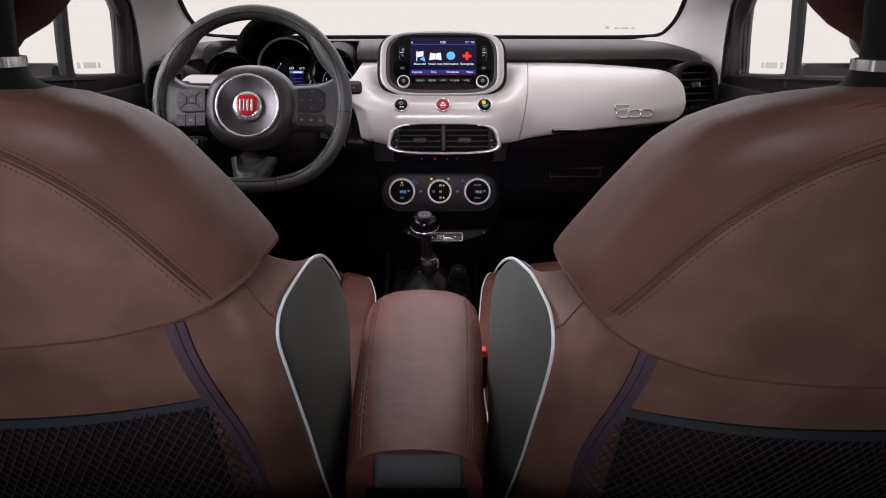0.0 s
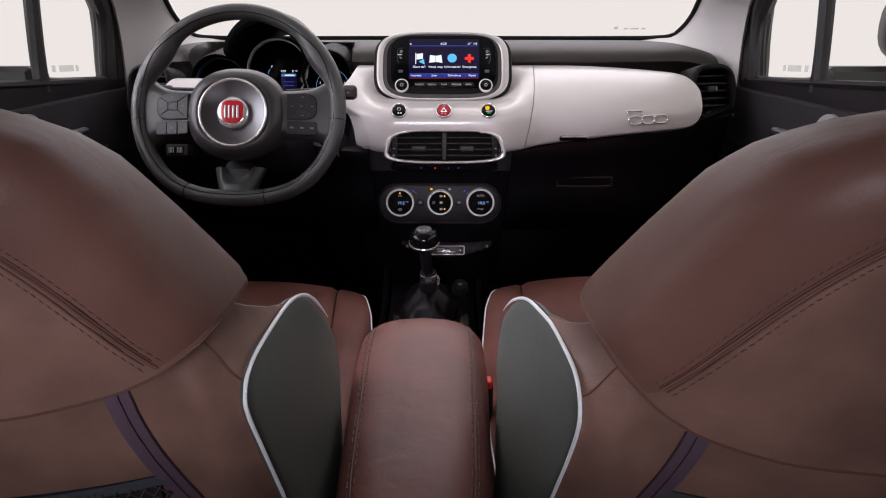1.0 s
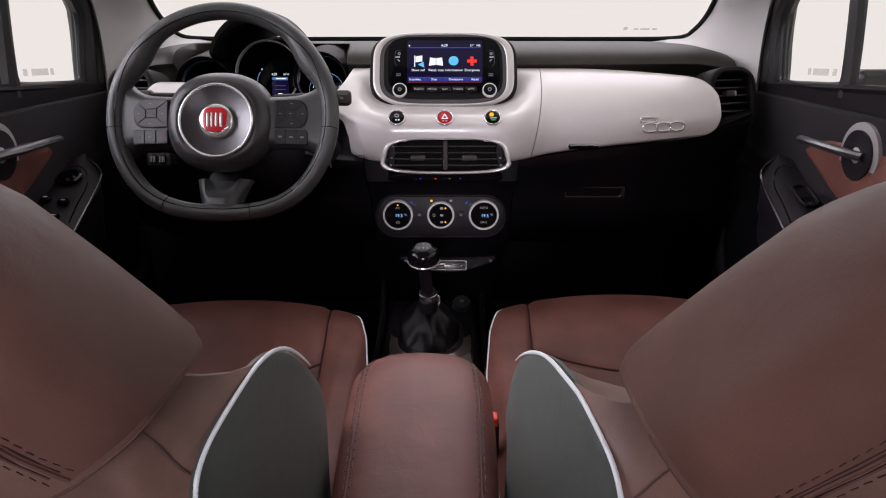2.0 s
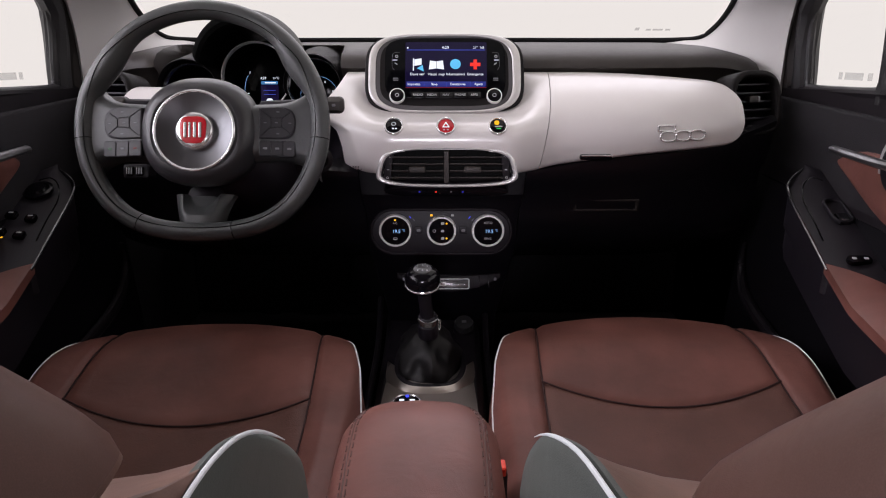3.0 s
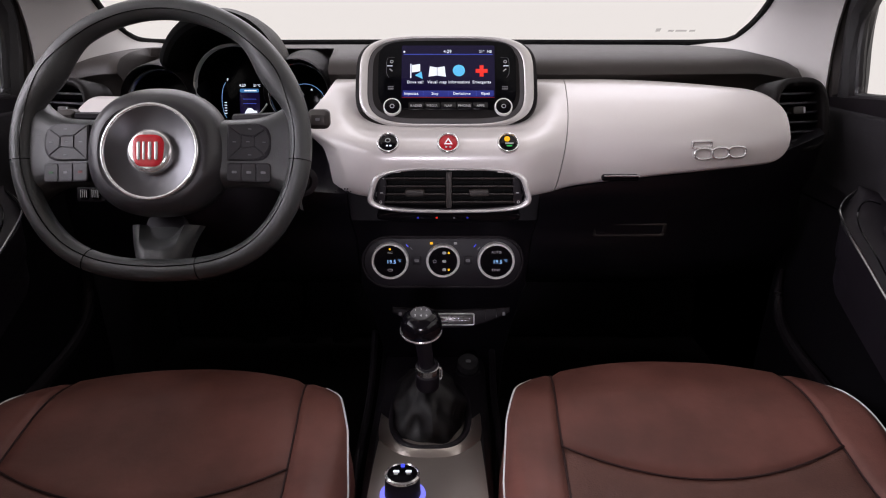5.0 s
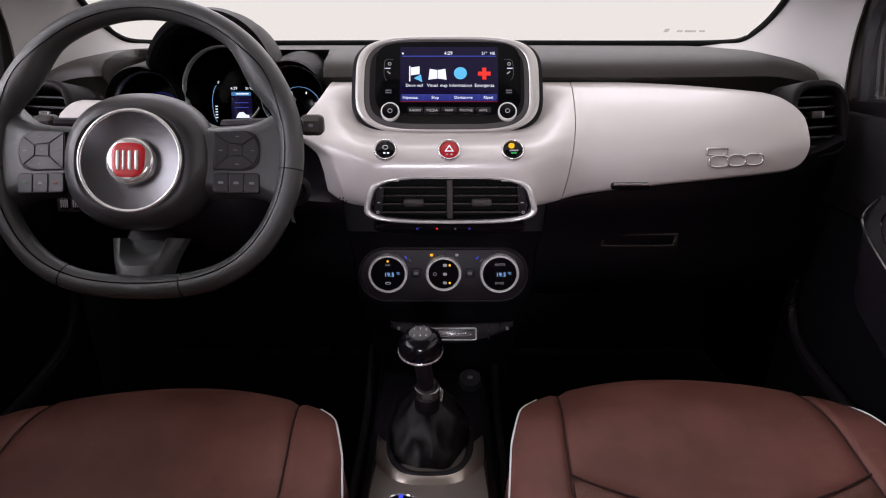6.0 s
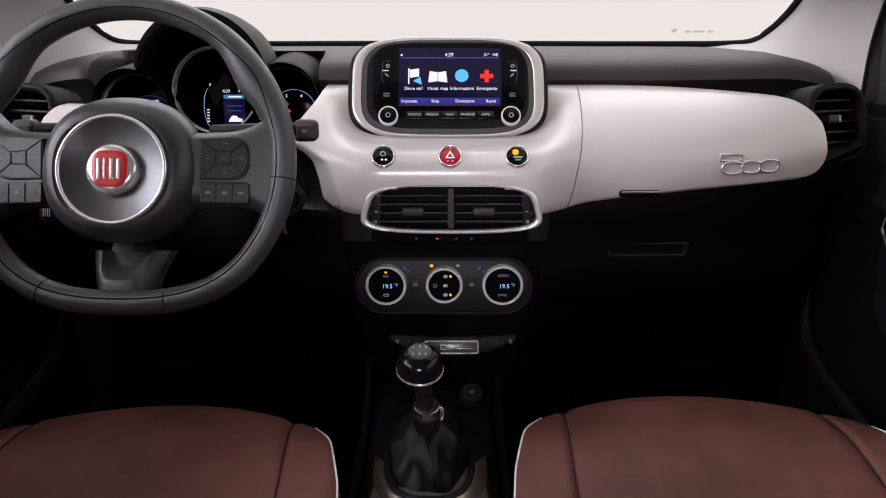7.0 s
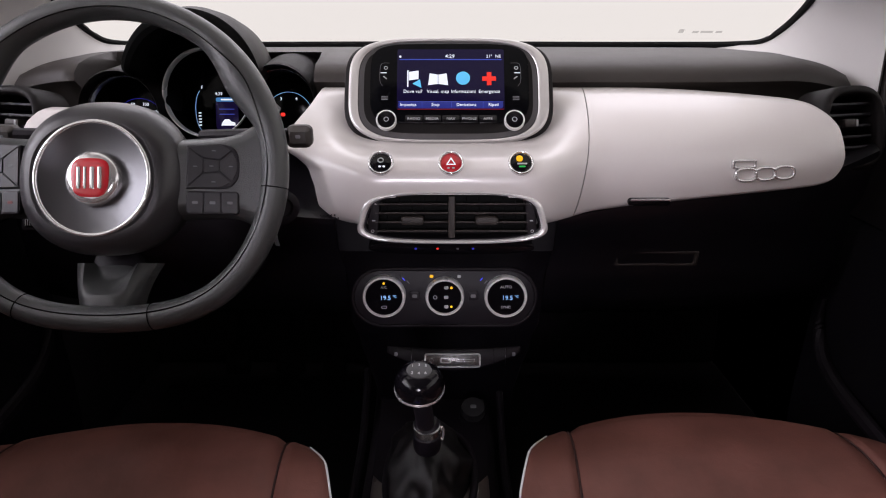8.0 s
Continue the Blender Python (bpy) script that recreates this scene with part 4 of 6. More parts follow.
def climate():
    c = thing("climate_panel", Matrix.Translation((-0.010, 1.497, 0.830)) @ pose(0, 0, 0, -5), "black climate panel with three chrome-ringed dials", "climate control")
    out = rr(0.256, 0.086, 0.042, 10, 0.0, -0.003)
    part("panel", plate(out, 0.03, 0.004, 0.0), DARK, c)
    part("panel_rim", bezel(out, inset(out, 0.005), 0.01, 0.0015, 0.0), TRIMDARK, c)
    for k, (x, r) in enumerate(((-0.082, 0.0292), (0.0005, 0.0265), (0.0835, 0.0292))):
        dl = part("dial", moved(lathe([(r, 0.004), (r, -0.010), (r - 0.0012, -0.0125), (r - 0.0030, -0.0125), (r - 0.0042, -0.010), (0.0, -0.010)], 44), pose(x, 0, 0.001)), RINGSILVER, c, "silver-ringed dial")
        part("dial_face", moved(lathe([(r - 0.0041, -0.008), (r - 0.0043, -0.0108), (0.0, -0.0108)], 40), pose(x, 0, 0.001)), GLOSS, dl)
        y = -0.0112
        if k != 1:
            writing("temperature", "19.5", 0.0088, DIGIT, dl, x + 0.002, 0.0, y)
            writing("degree", "°C", 0.005, DIGIT, dl, x + 0.0145, 0.002, y)
        if k == 0:
            writing("dial_text", "A/C", 0.005, PRINT, dl, x, 0.0150, y)
            part("dial_lamp", plate(oval(0.0034, 0.0034, 2, 12, x, 0.0205), 0.0008, 0.0002, y), AMBER, dl)
            part("dial_mark", bezel(rr(0.008, 0.004, 0.0018, 3, x, -0.013), rr(0.006, 0.002, 0.0009, 3, x, -0.013), 0.0005, 0.0002, y), PRINT, dl)
        if k == 2:
            writing("dial_text", "AUTO", 0.0056, PRINT, dl, x, 0.0155, y)
            writing("dial_text", "SYNC", 0.0052, PRINT, dl, x, -0.0130, y)
        if k == 1:
            for z in (0.0145, 0.001, -0.0125):
                part("air_flow_mark", bar(0.006, 0.0045, x + 0.002, z, y), PRINT, dl)
            for z in (0.0145, -0.0125):
                part("dial_lamp", plate(oval(0.0036, 0.0036, 2, 12, x + 0.009, z), 0.0008, 0.0002, y), AMBER, dl)
            part("power_mark", bezel(oval(0.0055, 0.0055, 2, 14, x - 0.013, 0.001), oval(0.004, 0.004, 2, 14, x - 0.013, 0.001), 0.0004, 0.0002, y), PRINT, dl)
    for x in (-0.0408, 0.0395):
        part("small_key", plate(rr(0.014, 0.014, 0.003, 3, x, 0.0), 0.004, 0.001, -0.002), DARK, c)
        part("key_mark", bar(0.007, 0.005, x, 0.0, -0.0025), PRINTDIM, c)
    for x, mat, a in ((-0.0555, BLUELIT, 40), (-0.0495, REDLIT, 40), (0.0505, BLUELIT, -40), (0.0565, REDLIT, -40)):
        part("scale_mark", moved(bar(0.0012, 0.0055, 0, 0, -0.0005), pose(x, 0, 0.0235 - (0.004 if mat is REDLIT else 0), 0, -a)), mat if mat is BLUELIT else PRINTDIM, c)
    for x, mat in ((-0.0175, AMBER), (0.020, PRINT)):
        part("fan_mark", bar(0.005, 0.004, x, 0.0275, -0.0005), mat, c)


climate()


def port_strip():
    s = thing("port_strip", Matrix.Translation((0.004, 1.532, 0.721)) @ pose(0, 0, 0, -18), "dark strip with media ports and seat-heating keys", "media port")
    # bowed outline
    pts = []
    for k in range(25):
        x = -0.098 + 0.196 * k / 24
        pts.append((x, -0.022 + 0.026 * abs(x / 0.098) ** 2))
    for k in range(25):
        x = 0.098 - 0.196 * k / 24
        pts.append((x, 0.010 + 0.004 * abs(x / 0.098) ** 2))
    part("strip", plate(pts, 0.03, 0.003), TRIMDARK, s)
    fr = rr(0.083, 0.021, 0.004, 4, -0.002, -0.007)
    part("port_frame", bezel(fr, inset(fr, 0.0025), 0.004, 0.0015, -0.001), SATIN, s, "silver frame round the ports")
    part("port_plate", plate(inset(fr, 0.002), 0.003, 0.0005, -0.0012), PORTGREY, s, "satin grey face")
    part("usb_port", bezel(rr(0.015, 0.008, 0.0015, 3, -0.012, -0.007), rr(0.012, 0.005, 0.001, 3, -0.012, -0.007), 0.002, 0.001, -0.0014), SATIN, s)
    part("card_slot", bezel(rr(0.026, 0.005, 0.0015, 3, 0.018, -0.007), rr(0.023, 0.0025, 0.001, 3, 0.018, -0.007), 0.002, 0.001, -0.0014), HUBGREY, s)
    part("aux_socket", bezel(oval(0.008, 0.008, 2, 16, -0.033, -0.007), oval(0.004, 0.004, 2, 16, -0.033, -0.007), 0.002, 0.001, -0.0014), HUBGREY, s)
    for x in (-0.085, 0.088):
        part("heat_mark", bar(0.005, 0.006, x, 0.002, -0.0006), PRINTDIM, s)
    for x in (-0.062, 0.058, 0.076):
        part("key_gap", bar(0.0008, 0.026, x, -0.002, -0.0004), GLOSS, s)


port_strip()


def instruments():
    b = thing("instrument_cluster", Matrix.Translation((-0.365, 1.68, 1.07)), "three-dial instrument cluster under a dark hood, lit blue", "instrument cluster")

    def cowl(cx, cz, r, section, name, lab, mat, a0, a1):
        """Rounded hood over a dial: section of (radius, y) swept over the top from angle a0 to a1, open below."""
        rings = []
        mid = sum(q for q, y in section) / len(section)
        for j in range(53):
            v = j / 52
            a = radians(a0 + (a1 - a0) * v)
            # both ends close in a rounded tip
            e = max(0.05, 1 - (1 - min(v, 1 - v) / 0.08) ** 2) ** 0.5 if min(v, 1 - v) < 0.08 else 1
            rings.append([(cx + (mid + (q - mid) * e) * r * math.cos(a), y if y > 0 else y * e, cz + (mid + (q - mid) * e) * r * math.sin(a) * 1.04) for q, y in section])
        part(name, loft(rings), mat, b, lab)
    # hood over the middle dial: rounded nose, long tapering back, and a black lining down to the dial
    outer = [(0.975, -0.042), (1.0, -0.012), (0.97, 0.03), (0.90, 0.08), (0.76, 0.14), (0.60, 0.19), (0.50, 0.19), (0.70, 0.08), (0.88, -0.01)]
    cowl(-0.010, 0.030, 0.104, outer, "hood", "dark rounded hood", HOODSKIN, 0, 176)
    nose = [(0.685, 0.030), (0.69, -0.030), (0.70, -0.046), (0.73, -0.056), (0.78, -0.062), (0.85, -0.063), (0.92, -0.056), (0.975, -0.0425), (0.86, -0.020), (0.74, 0.030)]
    cowl(-0.010, 0.030, 0.104, nose, "hood_lining", "black lining", LINING, 0, 176)
    thin = [(0.90, 0.05), (0.90, -0.006), (0.92, -0.016), (0.96, -0.020), (0.99, -0.015), (1.0, -0.004), (1.06, 0.05), (1.16, 0.12), (1.10, 0.13), (0.95, 0.08)]
    cowl(-0.131, -0.013, 0.062, thin, "side_hood", "", HOODBLACK, -10, 205)
    cowl(0.108, 0.001, 0.057, thin, "side_hood", "", HOODBLACK, -42, 200)
    part("cluster_body", block(-0.19, 0.155, 0.085, 0.16, -0.10, 0.050, 0.02), DARK, b)
    for k, (x, z, r) in enumerate(((-0.006, 0.012, 0.070), (-0.131, -0.015, 0.055), (0.108, -0.001, 0.051))):
        m = pose(x, 0.060 if k == 0 else 0.048, z, -10)
        g = part("gauge", moved(plate(oval(2 * r, 2 * r, 2, 48), 0.02, 0.001, 0.008), m), SCREENGLASS, b, "black round gauge face")
        # deep black wall from the ring back to the face
        q = 0.0655 if k == 0 else r - 0.001
        front = pose(x, 0.010 if k == 0 else 0.0, z + (0.002 if k == 0 else 0.0), -10)
        part("gauge_wall", moved(loft([[(px * s_, y, pz * s_) for px, pz in oval(2 * q, 2 * q, 2, 48)] for s_, y in ((1.06, 0.0), (1.0, 0.0), (1.0, 0.056), (1.06, 0.056))], loop=True), front), LINING, g)
        part("gauge_ring", moved(bezel(oval(2 * q + 0.005, 2 * q + 0.005, 2, 56), oval(2 * q - 0.001, 2 * q - 0.0015, 2, 56), 0.012, 0.0042, 0.0), front), RINGSILVER if k == 0 else HUBGREY, g, "silver ring" if k == 0 else "thin grey ring")
        m = m @ Matrix.Translation((0, 0, -0.024))
        if k == 0:
            part("readout", moved(bar(0.036, 0.058, 0.012, -0.014, 0.0072), m), SCREEN, g)
            writing("readout_text", "4:29", 0.007, LIT, g, 0.0, 0.020, 0.0066, m)
            writing("readout_text", "21°C", 0.006, LIT, g, 0.026, 0.020, 0.0066, m)
            part("readout_bar", moved(bar(0.034, 0.0065, 0.012, 0.011, 0.0066), m), BARBLUE, g)
            part("readout_date", moved(bar(0.022, 0.0022, 0.014, 0.011, 0.0062), m), LIT, g)
            part("readout_line", moved(bar(0.024, 0.001, 0.012, -0.004, 0.0066), m), SCREENBAR, g)
            part("readout_line", moved(bar(0.024, 0.001, 0.012, -0.012, 0.0066), m), SCREENBAR, g)
            part("car_mark", moved(plate([(0.002, -0.030), (0.025, -0.030), (0.0245, -0.025), (0.019, -0.024), (0.015, -0.020), (0.008, -0.020), (0.004, -0.025)], 0.001, 0.0002, 0.0066), m), LIT, g)
            part("warning_mark", moved(bar(0.008, 0.0034, -0.012, -0.045, 0.0066), m), REDLIT, g)
            part("trip_bar", moved(bar(0.014, 0.004, 0.010, -0.044, 0.0066), m), LIT, g)
            arc = [(-0.026 - 0.006 * math.cos(radians(a)) * 2, 0.0070, -0.006 + 0.033 * math.sin(radians(a))) for a in range(-70, 75, 10)]
            part("fuel_arc", moved(tube(arc, 0.0003, n=5), m), DIGIT, g)
            for j in range(5):
                part("fuel_block", moved(bar(0.0045, 0.0015, -0.0315, -0.010 - 0.0048 * j, 0.0066), m), LIT, g)
            writing("fuel_letter", "F", 0.007, LIT, g, -0.026, 0.030, 0.0066, m)
        else:
            arc = [((r - 0.014) * math.cos(radians(a)), 0.0070, (r - 0.014) * math.sin(radians(a))) for a in range(-20, 205, 8)]
            part("scale_arc", moved(tube(arc, 0.00025, n=5), m), BLUEDIM if k == 1 else DIGIT, g)
            labs = ("20", "40", "60", "80", "100", "120", "140", "160") if k == 1 else ("1", "2", "3", "4", "5", "6")
            for j, t_ in enumerate(labs):
                a = radians(215 - 250 * j / (len(labs) - 1))
                writing("scale_text", t_, 0.0070, LIT, g, (r - 0.022) * math.cos(a), (r - 0.022) * math.sin(a), 0.0066, m)
            if k == 2:
                part("warning_mark", moved(bar(0.007, 0.0055, -0.010, 0.002, 0.0066), m), REDLIT, g)


instruments()


def steering_wheel():
    R = 0.173
    s = thing("steering_wheel", Matrix.Translation((-0.359, 1.324, 1.0405)) @ pose(0, 0, 0, -20), "dark grey leather steering wheel with a round horn pad", "steering wheel")

    def rim_point(a):
        x, z = R * math.cos(a), R * math.sin(a)
        if z < -0.08:
            d = -z - 0.08
            z = -0.08 - d + 23 * d ** 3
        return Vector((x, 0.0, z))

    def hump(deg):
        """Thumb rest on the inner side of the rim: 0 to 1."""
        q = min(abs(deg - 33), abs(deg - 147))
        return 0.5 + 0.5 * math.cos(math.pi * min(1, q / 23))

    rings, N = [], 180
    for k in range(N):
        a = 2 * math.pi * k / N
        p, q = rim_point(a), rim_point(a + 0.02)
        d = (q - p).normalized()
        nrm = Vector((d.z, 0, -d.x))
        th = hump(math.degrees(a) % 360)
        rings.append([p + nrm * ((0.0138 + 0.0060 * th) * math.cos(t) - 0.0062 * th) + Vector((0, (0.0162 + 0.0015 * th) * math.sin(t), 0)) for t in [2 * math.pi * j / 18 for j in range(18)]])
    rim = part("rim", loft(rings, loop=True), WHEELSKIN, s, "leather-wrapped rim")
    # seam along the driver's face of the rim, swerving round the thumb rests, and cross seams

    def on_rim(a, t, lift=0.0):
        p = rim_point(a)
        d = (rim_point(a + 0.02) - p).normalized()
        nrm = Vector((d.z, 0, -d.x))
        th = hump(math.degrees(a) % 360)
        return p + nrm * ((0.0138 + 0.0060 * th + lift) * math.cos(t) - 0.0062 * th) + Vector((0, (0.0162 + 0.0015 * th + lift) * math.sin(t), 0))
    part("rim_seam", tube([on_rim(2 * math.pi * k / 150, radians(-112 + 34 * hump(2.4 * k)), 0.0001) for k in range(150)], 0.0007, closed=True, n=5), GLOSS, rim)
    for deg in (354, 186, 239, 286):
        part("cross_seam", tube([on_rim(radians(deg), 2 * math.pi * j / 22, 0.0001) for j in range(22)], 0.0006, closed=True, n=5), GLOSS, rim)

    # horn pad: a deep rounded plug that stands proud of the rim
    hub = oval(0.173, 0.160, 2.3, 64, 0.0, 0.0)

    def hub_ring(q, y):
        return [(x * q, y, z * q - 0.0085 + 0.11 * min(0, y)) for x, z in hub]
    part("horn_pad", loft([hub_ring(q, y) for q, y in ((0.84, 0.040), (0.96, 0.022), (1.0, 0.004), (0.992, -0.008), (0.955, -0.018), (0.895, -0.0265), (0.825, -0.033), (0.765, -0.0360), (0.715, -0.0365), (0.68, -0.034), (0.5, -0.030), (0.2, -0.024))]), WHEELPLASTIC, s, "domed dark horn pad")
    c = pose(0.0, -0.0365, -0.0125) @ Matrix.Diagonal((0.965, 1, 0.965, 1))
    part("pad_ring", moved(bezel(oval(0.1215, 0.1215, 2, 72), oval(0.1125, 0.1125, 2, 72), 0.006, 0.0022), c), CHROME, s, "chrome ring")
    dish = [(0.0566, 0.010), (0.0566, 0.0005)] + [(0.0566 * q, 0.0005 + 0.0105 * (1 - q * q)) for q in [1 - k / 12 for k in range(1, 12)]] + [(0.0, 0.011)]
    part("pad_dish", moved(lathe(dish, 72), c), DISHGREY, s, "brushed grey dish")
    bd = part("badge", moved(lathe([(0.0275, 0.012), (0.0282, 0.003), (0.0278, 0.0010), (0.0262, -0.0012), (0.0235, -0.0026), (0.0205, -0.0032), (0.0, -0.0034)], 56), c), CHROME, s, "chrome badge with a red field")
    shield = [(x * (1.0 + 3.2 * z), z) for x, z in oval(0.0385, 0.0400, 3.4, 48)]
    part("badge_field", moved(plate(shield, 0.002, 0.0008, -0.0042, dome=0.0006), c), RED, bd, "red enamel field")
    for x, w in ((-0.0112, 0.0036), (-0.0046, 0.0026), (0.0028, 0.0040), (0.0105, 0.0040)):
        part("badge_bar", moved(bar(w, 0.0225, x, -0.0003, -0.0054), c), CHROME, bd)

    # side spokes: leather-grained arms that widen into the rim
    for sx in (-1, 1):
        def spoke(u, v):
            x = 0.066 + (0.170 - 0.066) * u
            half = 0.0415 + 0.034 * max(0, (u - 0.35) / 0.65) ** 2.6
            z = -0.010 + half * (1 - 2 * v) + 0.008 * u
            y = -0.0225 + 0.0175 * u + 0.020 * abs(2 * v - 1) ** 7
            return (sx * x, y, z)
        part("spoke", slab(spoke, 14, 20, (0, 0.02, 0)), WHEELSKIN, s, "grained spoke")

        def on(x, z):
            return pose(sx * x, -0.0238 + 0.0175 * ((x - 0.066) / 0.104), z, 0, 0, sx * 9.5)
        # the bank beside the deep side of the pad is narrower
        slim, mid = (0.86, 0.1130) if sx > 0 else (1.0, 0.109)
        m = on(mid, 0.0022) @ Matrix.Diagonal((slim, 1, 1, 1))
        # outline of the bank: upright towards the hub, round towards the rim
        face = []
        for k in range(33):
            a = radians(-90 + 180 * k / 32)
            face.append((sx * (0.004 + 0.026 * abs(math.cos(a)) ** 0.75), 0.0232 * math.copysign(abs(math.sin(a)) ** 0.72, math.sin(a))))
        face += [(sx * -0.030, 0.0205), (sx * -0.030, -0.0232)]
        if sx < 0:
            face.reverse()
        kb = part("key_bank", moved(plate(face, 0.010, 0.0010, -0.0008), m), DARK, s, "bank of wheel keys")
        quads = (
            [(-0.0100, -0.0070), (0.0070, -0.0058), (0.0070, 0.0058), (-0.0100, 0.0070)],
            [(-0.0285, 0.0198), (-0.0108, 0.0080), (0.0078, 0.0068), (0.0210, 0.0162), (0.0120, 0.0208), (0.0040, 0.0222)],
            [(-0.0285, -0.0222), (0.0040, -0.0222), (0.0120, -0.0208), (0.0210, -0.0162), (0.0078, -0.0068), (-0.0108, -0.0080)],
            [(0.0084, -0.0056), (0.0220, -0.0154), (0.0272, -0.0070), (0.0284, 0.0), (0.0272, 0.0070), (0.0220, 0.0154), (0.0084, 0.0056)],
            [(-0.0114, -0.0068), (-0.0114, 0.0068), (-0.0285, 0.0184), (-0.0285, -0.0208)],
        )
        for q in quads:
            pts = [(sx * x, z) for x, z in q]
            if sum(a[0] * b[1] - b[0] * a[1] for a, b in zip(pts, pts[1:] + pts[:1])) < 0:
                pts.reverse()
            part("wheel_key", moved(plate(pts, 0.002, 0.0006, -0.0018), m), WHEELKEY, kb, sharp=12)
            mx, mz = sum(p[0] for p in pts) / len(pts), sum(p[1] for p in pts) / len(pts)
            part("key_mark", moved(bar(0.0050, 0.0012, mx, mz, -0.0020), m), PRINTDIM, kb)
        part("row_frame", moved(plate(rr(0.0600 * slim, 0.0235, 0.004, 4), 0.006, 0.0008, -0.0006), on(mid, -0.0352)), DARK, s)
        for j, mat in enumerate((GREENDIM, PRINTDIM, REDDIM) if sx < 0 else (PRINTDIM, PRINTDIM, PRINTDIM)):
            x = mid + 0.0195 * slim * ((2 - j if sx < 0 else j) - 1)
            key = part("lower_key", moved(plate(rr(0.0184 * slim, 0.0212, 0.002, 3), 0.004, 0.0006, -0.0016), on(x, -0.0352)), WHEELKEY, s, sharp=12)
            part("key_mark", moved(bar(0.006, 0.003, 0, 0, -0.0018), on(x, -0.0352)), mat, key)

    # lower spoke: a broad foot on the rim that opens into two arms round a grey tongue
    def low(u, v):
        k = 2 * u - 1
        w0 = 0.030 + 0.014 * (1 - v) ** 1.4
        z = -0.096 - 0.054 * v
        y = 0.020 - 0.018 * v + 0.018 * abs(k) ** 4 - 0.006 * math.sin(math.pi * v)
        hollow = max(0, 1 - (k / 0.66) ** 2) * max(0, 1 - v / 0.62)
        return (-0.008 + w0 * k, y + 0.016 * min(1, 2.2 * hollow), z)
    part("lower_spoke", slab(low, 40, 24, (0, 0.02, 0)), WHEELSKIN, s, "forked lower spoke")
    part("lower_spoke_insert", moved(plate([(x * (1 + 4 * z), z) for x, z in oval(0.052, 0.044, 2.6, 40)], 0.012, 0.004, 0.0), pose(-0.008, 0.034, -0.100, -16)), DARK, s, "dark tongue")


steering_wheel()


def stalk(s):
    t = thing("column_stalk", Matrix.Translation((-0.352 + s * 0.05, 1.43, 1.055)), "black column stalk with a knurled end", "stalk")
    part("stem", tube([(0, 0.02, 0), (s * 0.06, 0.005, 0.004), (s * 0.11, -0.005, 0.006)], 0.009, n=10), DARK, t)
    part("tip", block(min(s * 0.107, s * 0.137), max(s * 0.107, s * 0.137), -0.014, 0.010, -0.008, 0.018, 0.007), SOFT, t)
    part("mark", bar(0.006, 0.004, s * 0.122, 0.006, -0.0145), PRINTDIM, t)


stalk(1), stalk(-1)
part_ring = thing("ignition_lock", Matrix.Translation((-0.215, 1.46, 0.965)) @ pose(0, 0, 0, 0, 0, 30), "round black ignition lock on the column", "ignition")
part("lock_barrel", lathe([(0.022, 0.03), (0.022, -0.004), (0.019, -0.006), (0.013, -0.006), (0.011, -0.002), (0.0, -0.002)], 24), DARK, part_ring)

# ---- tunnel, lever, armrest ----


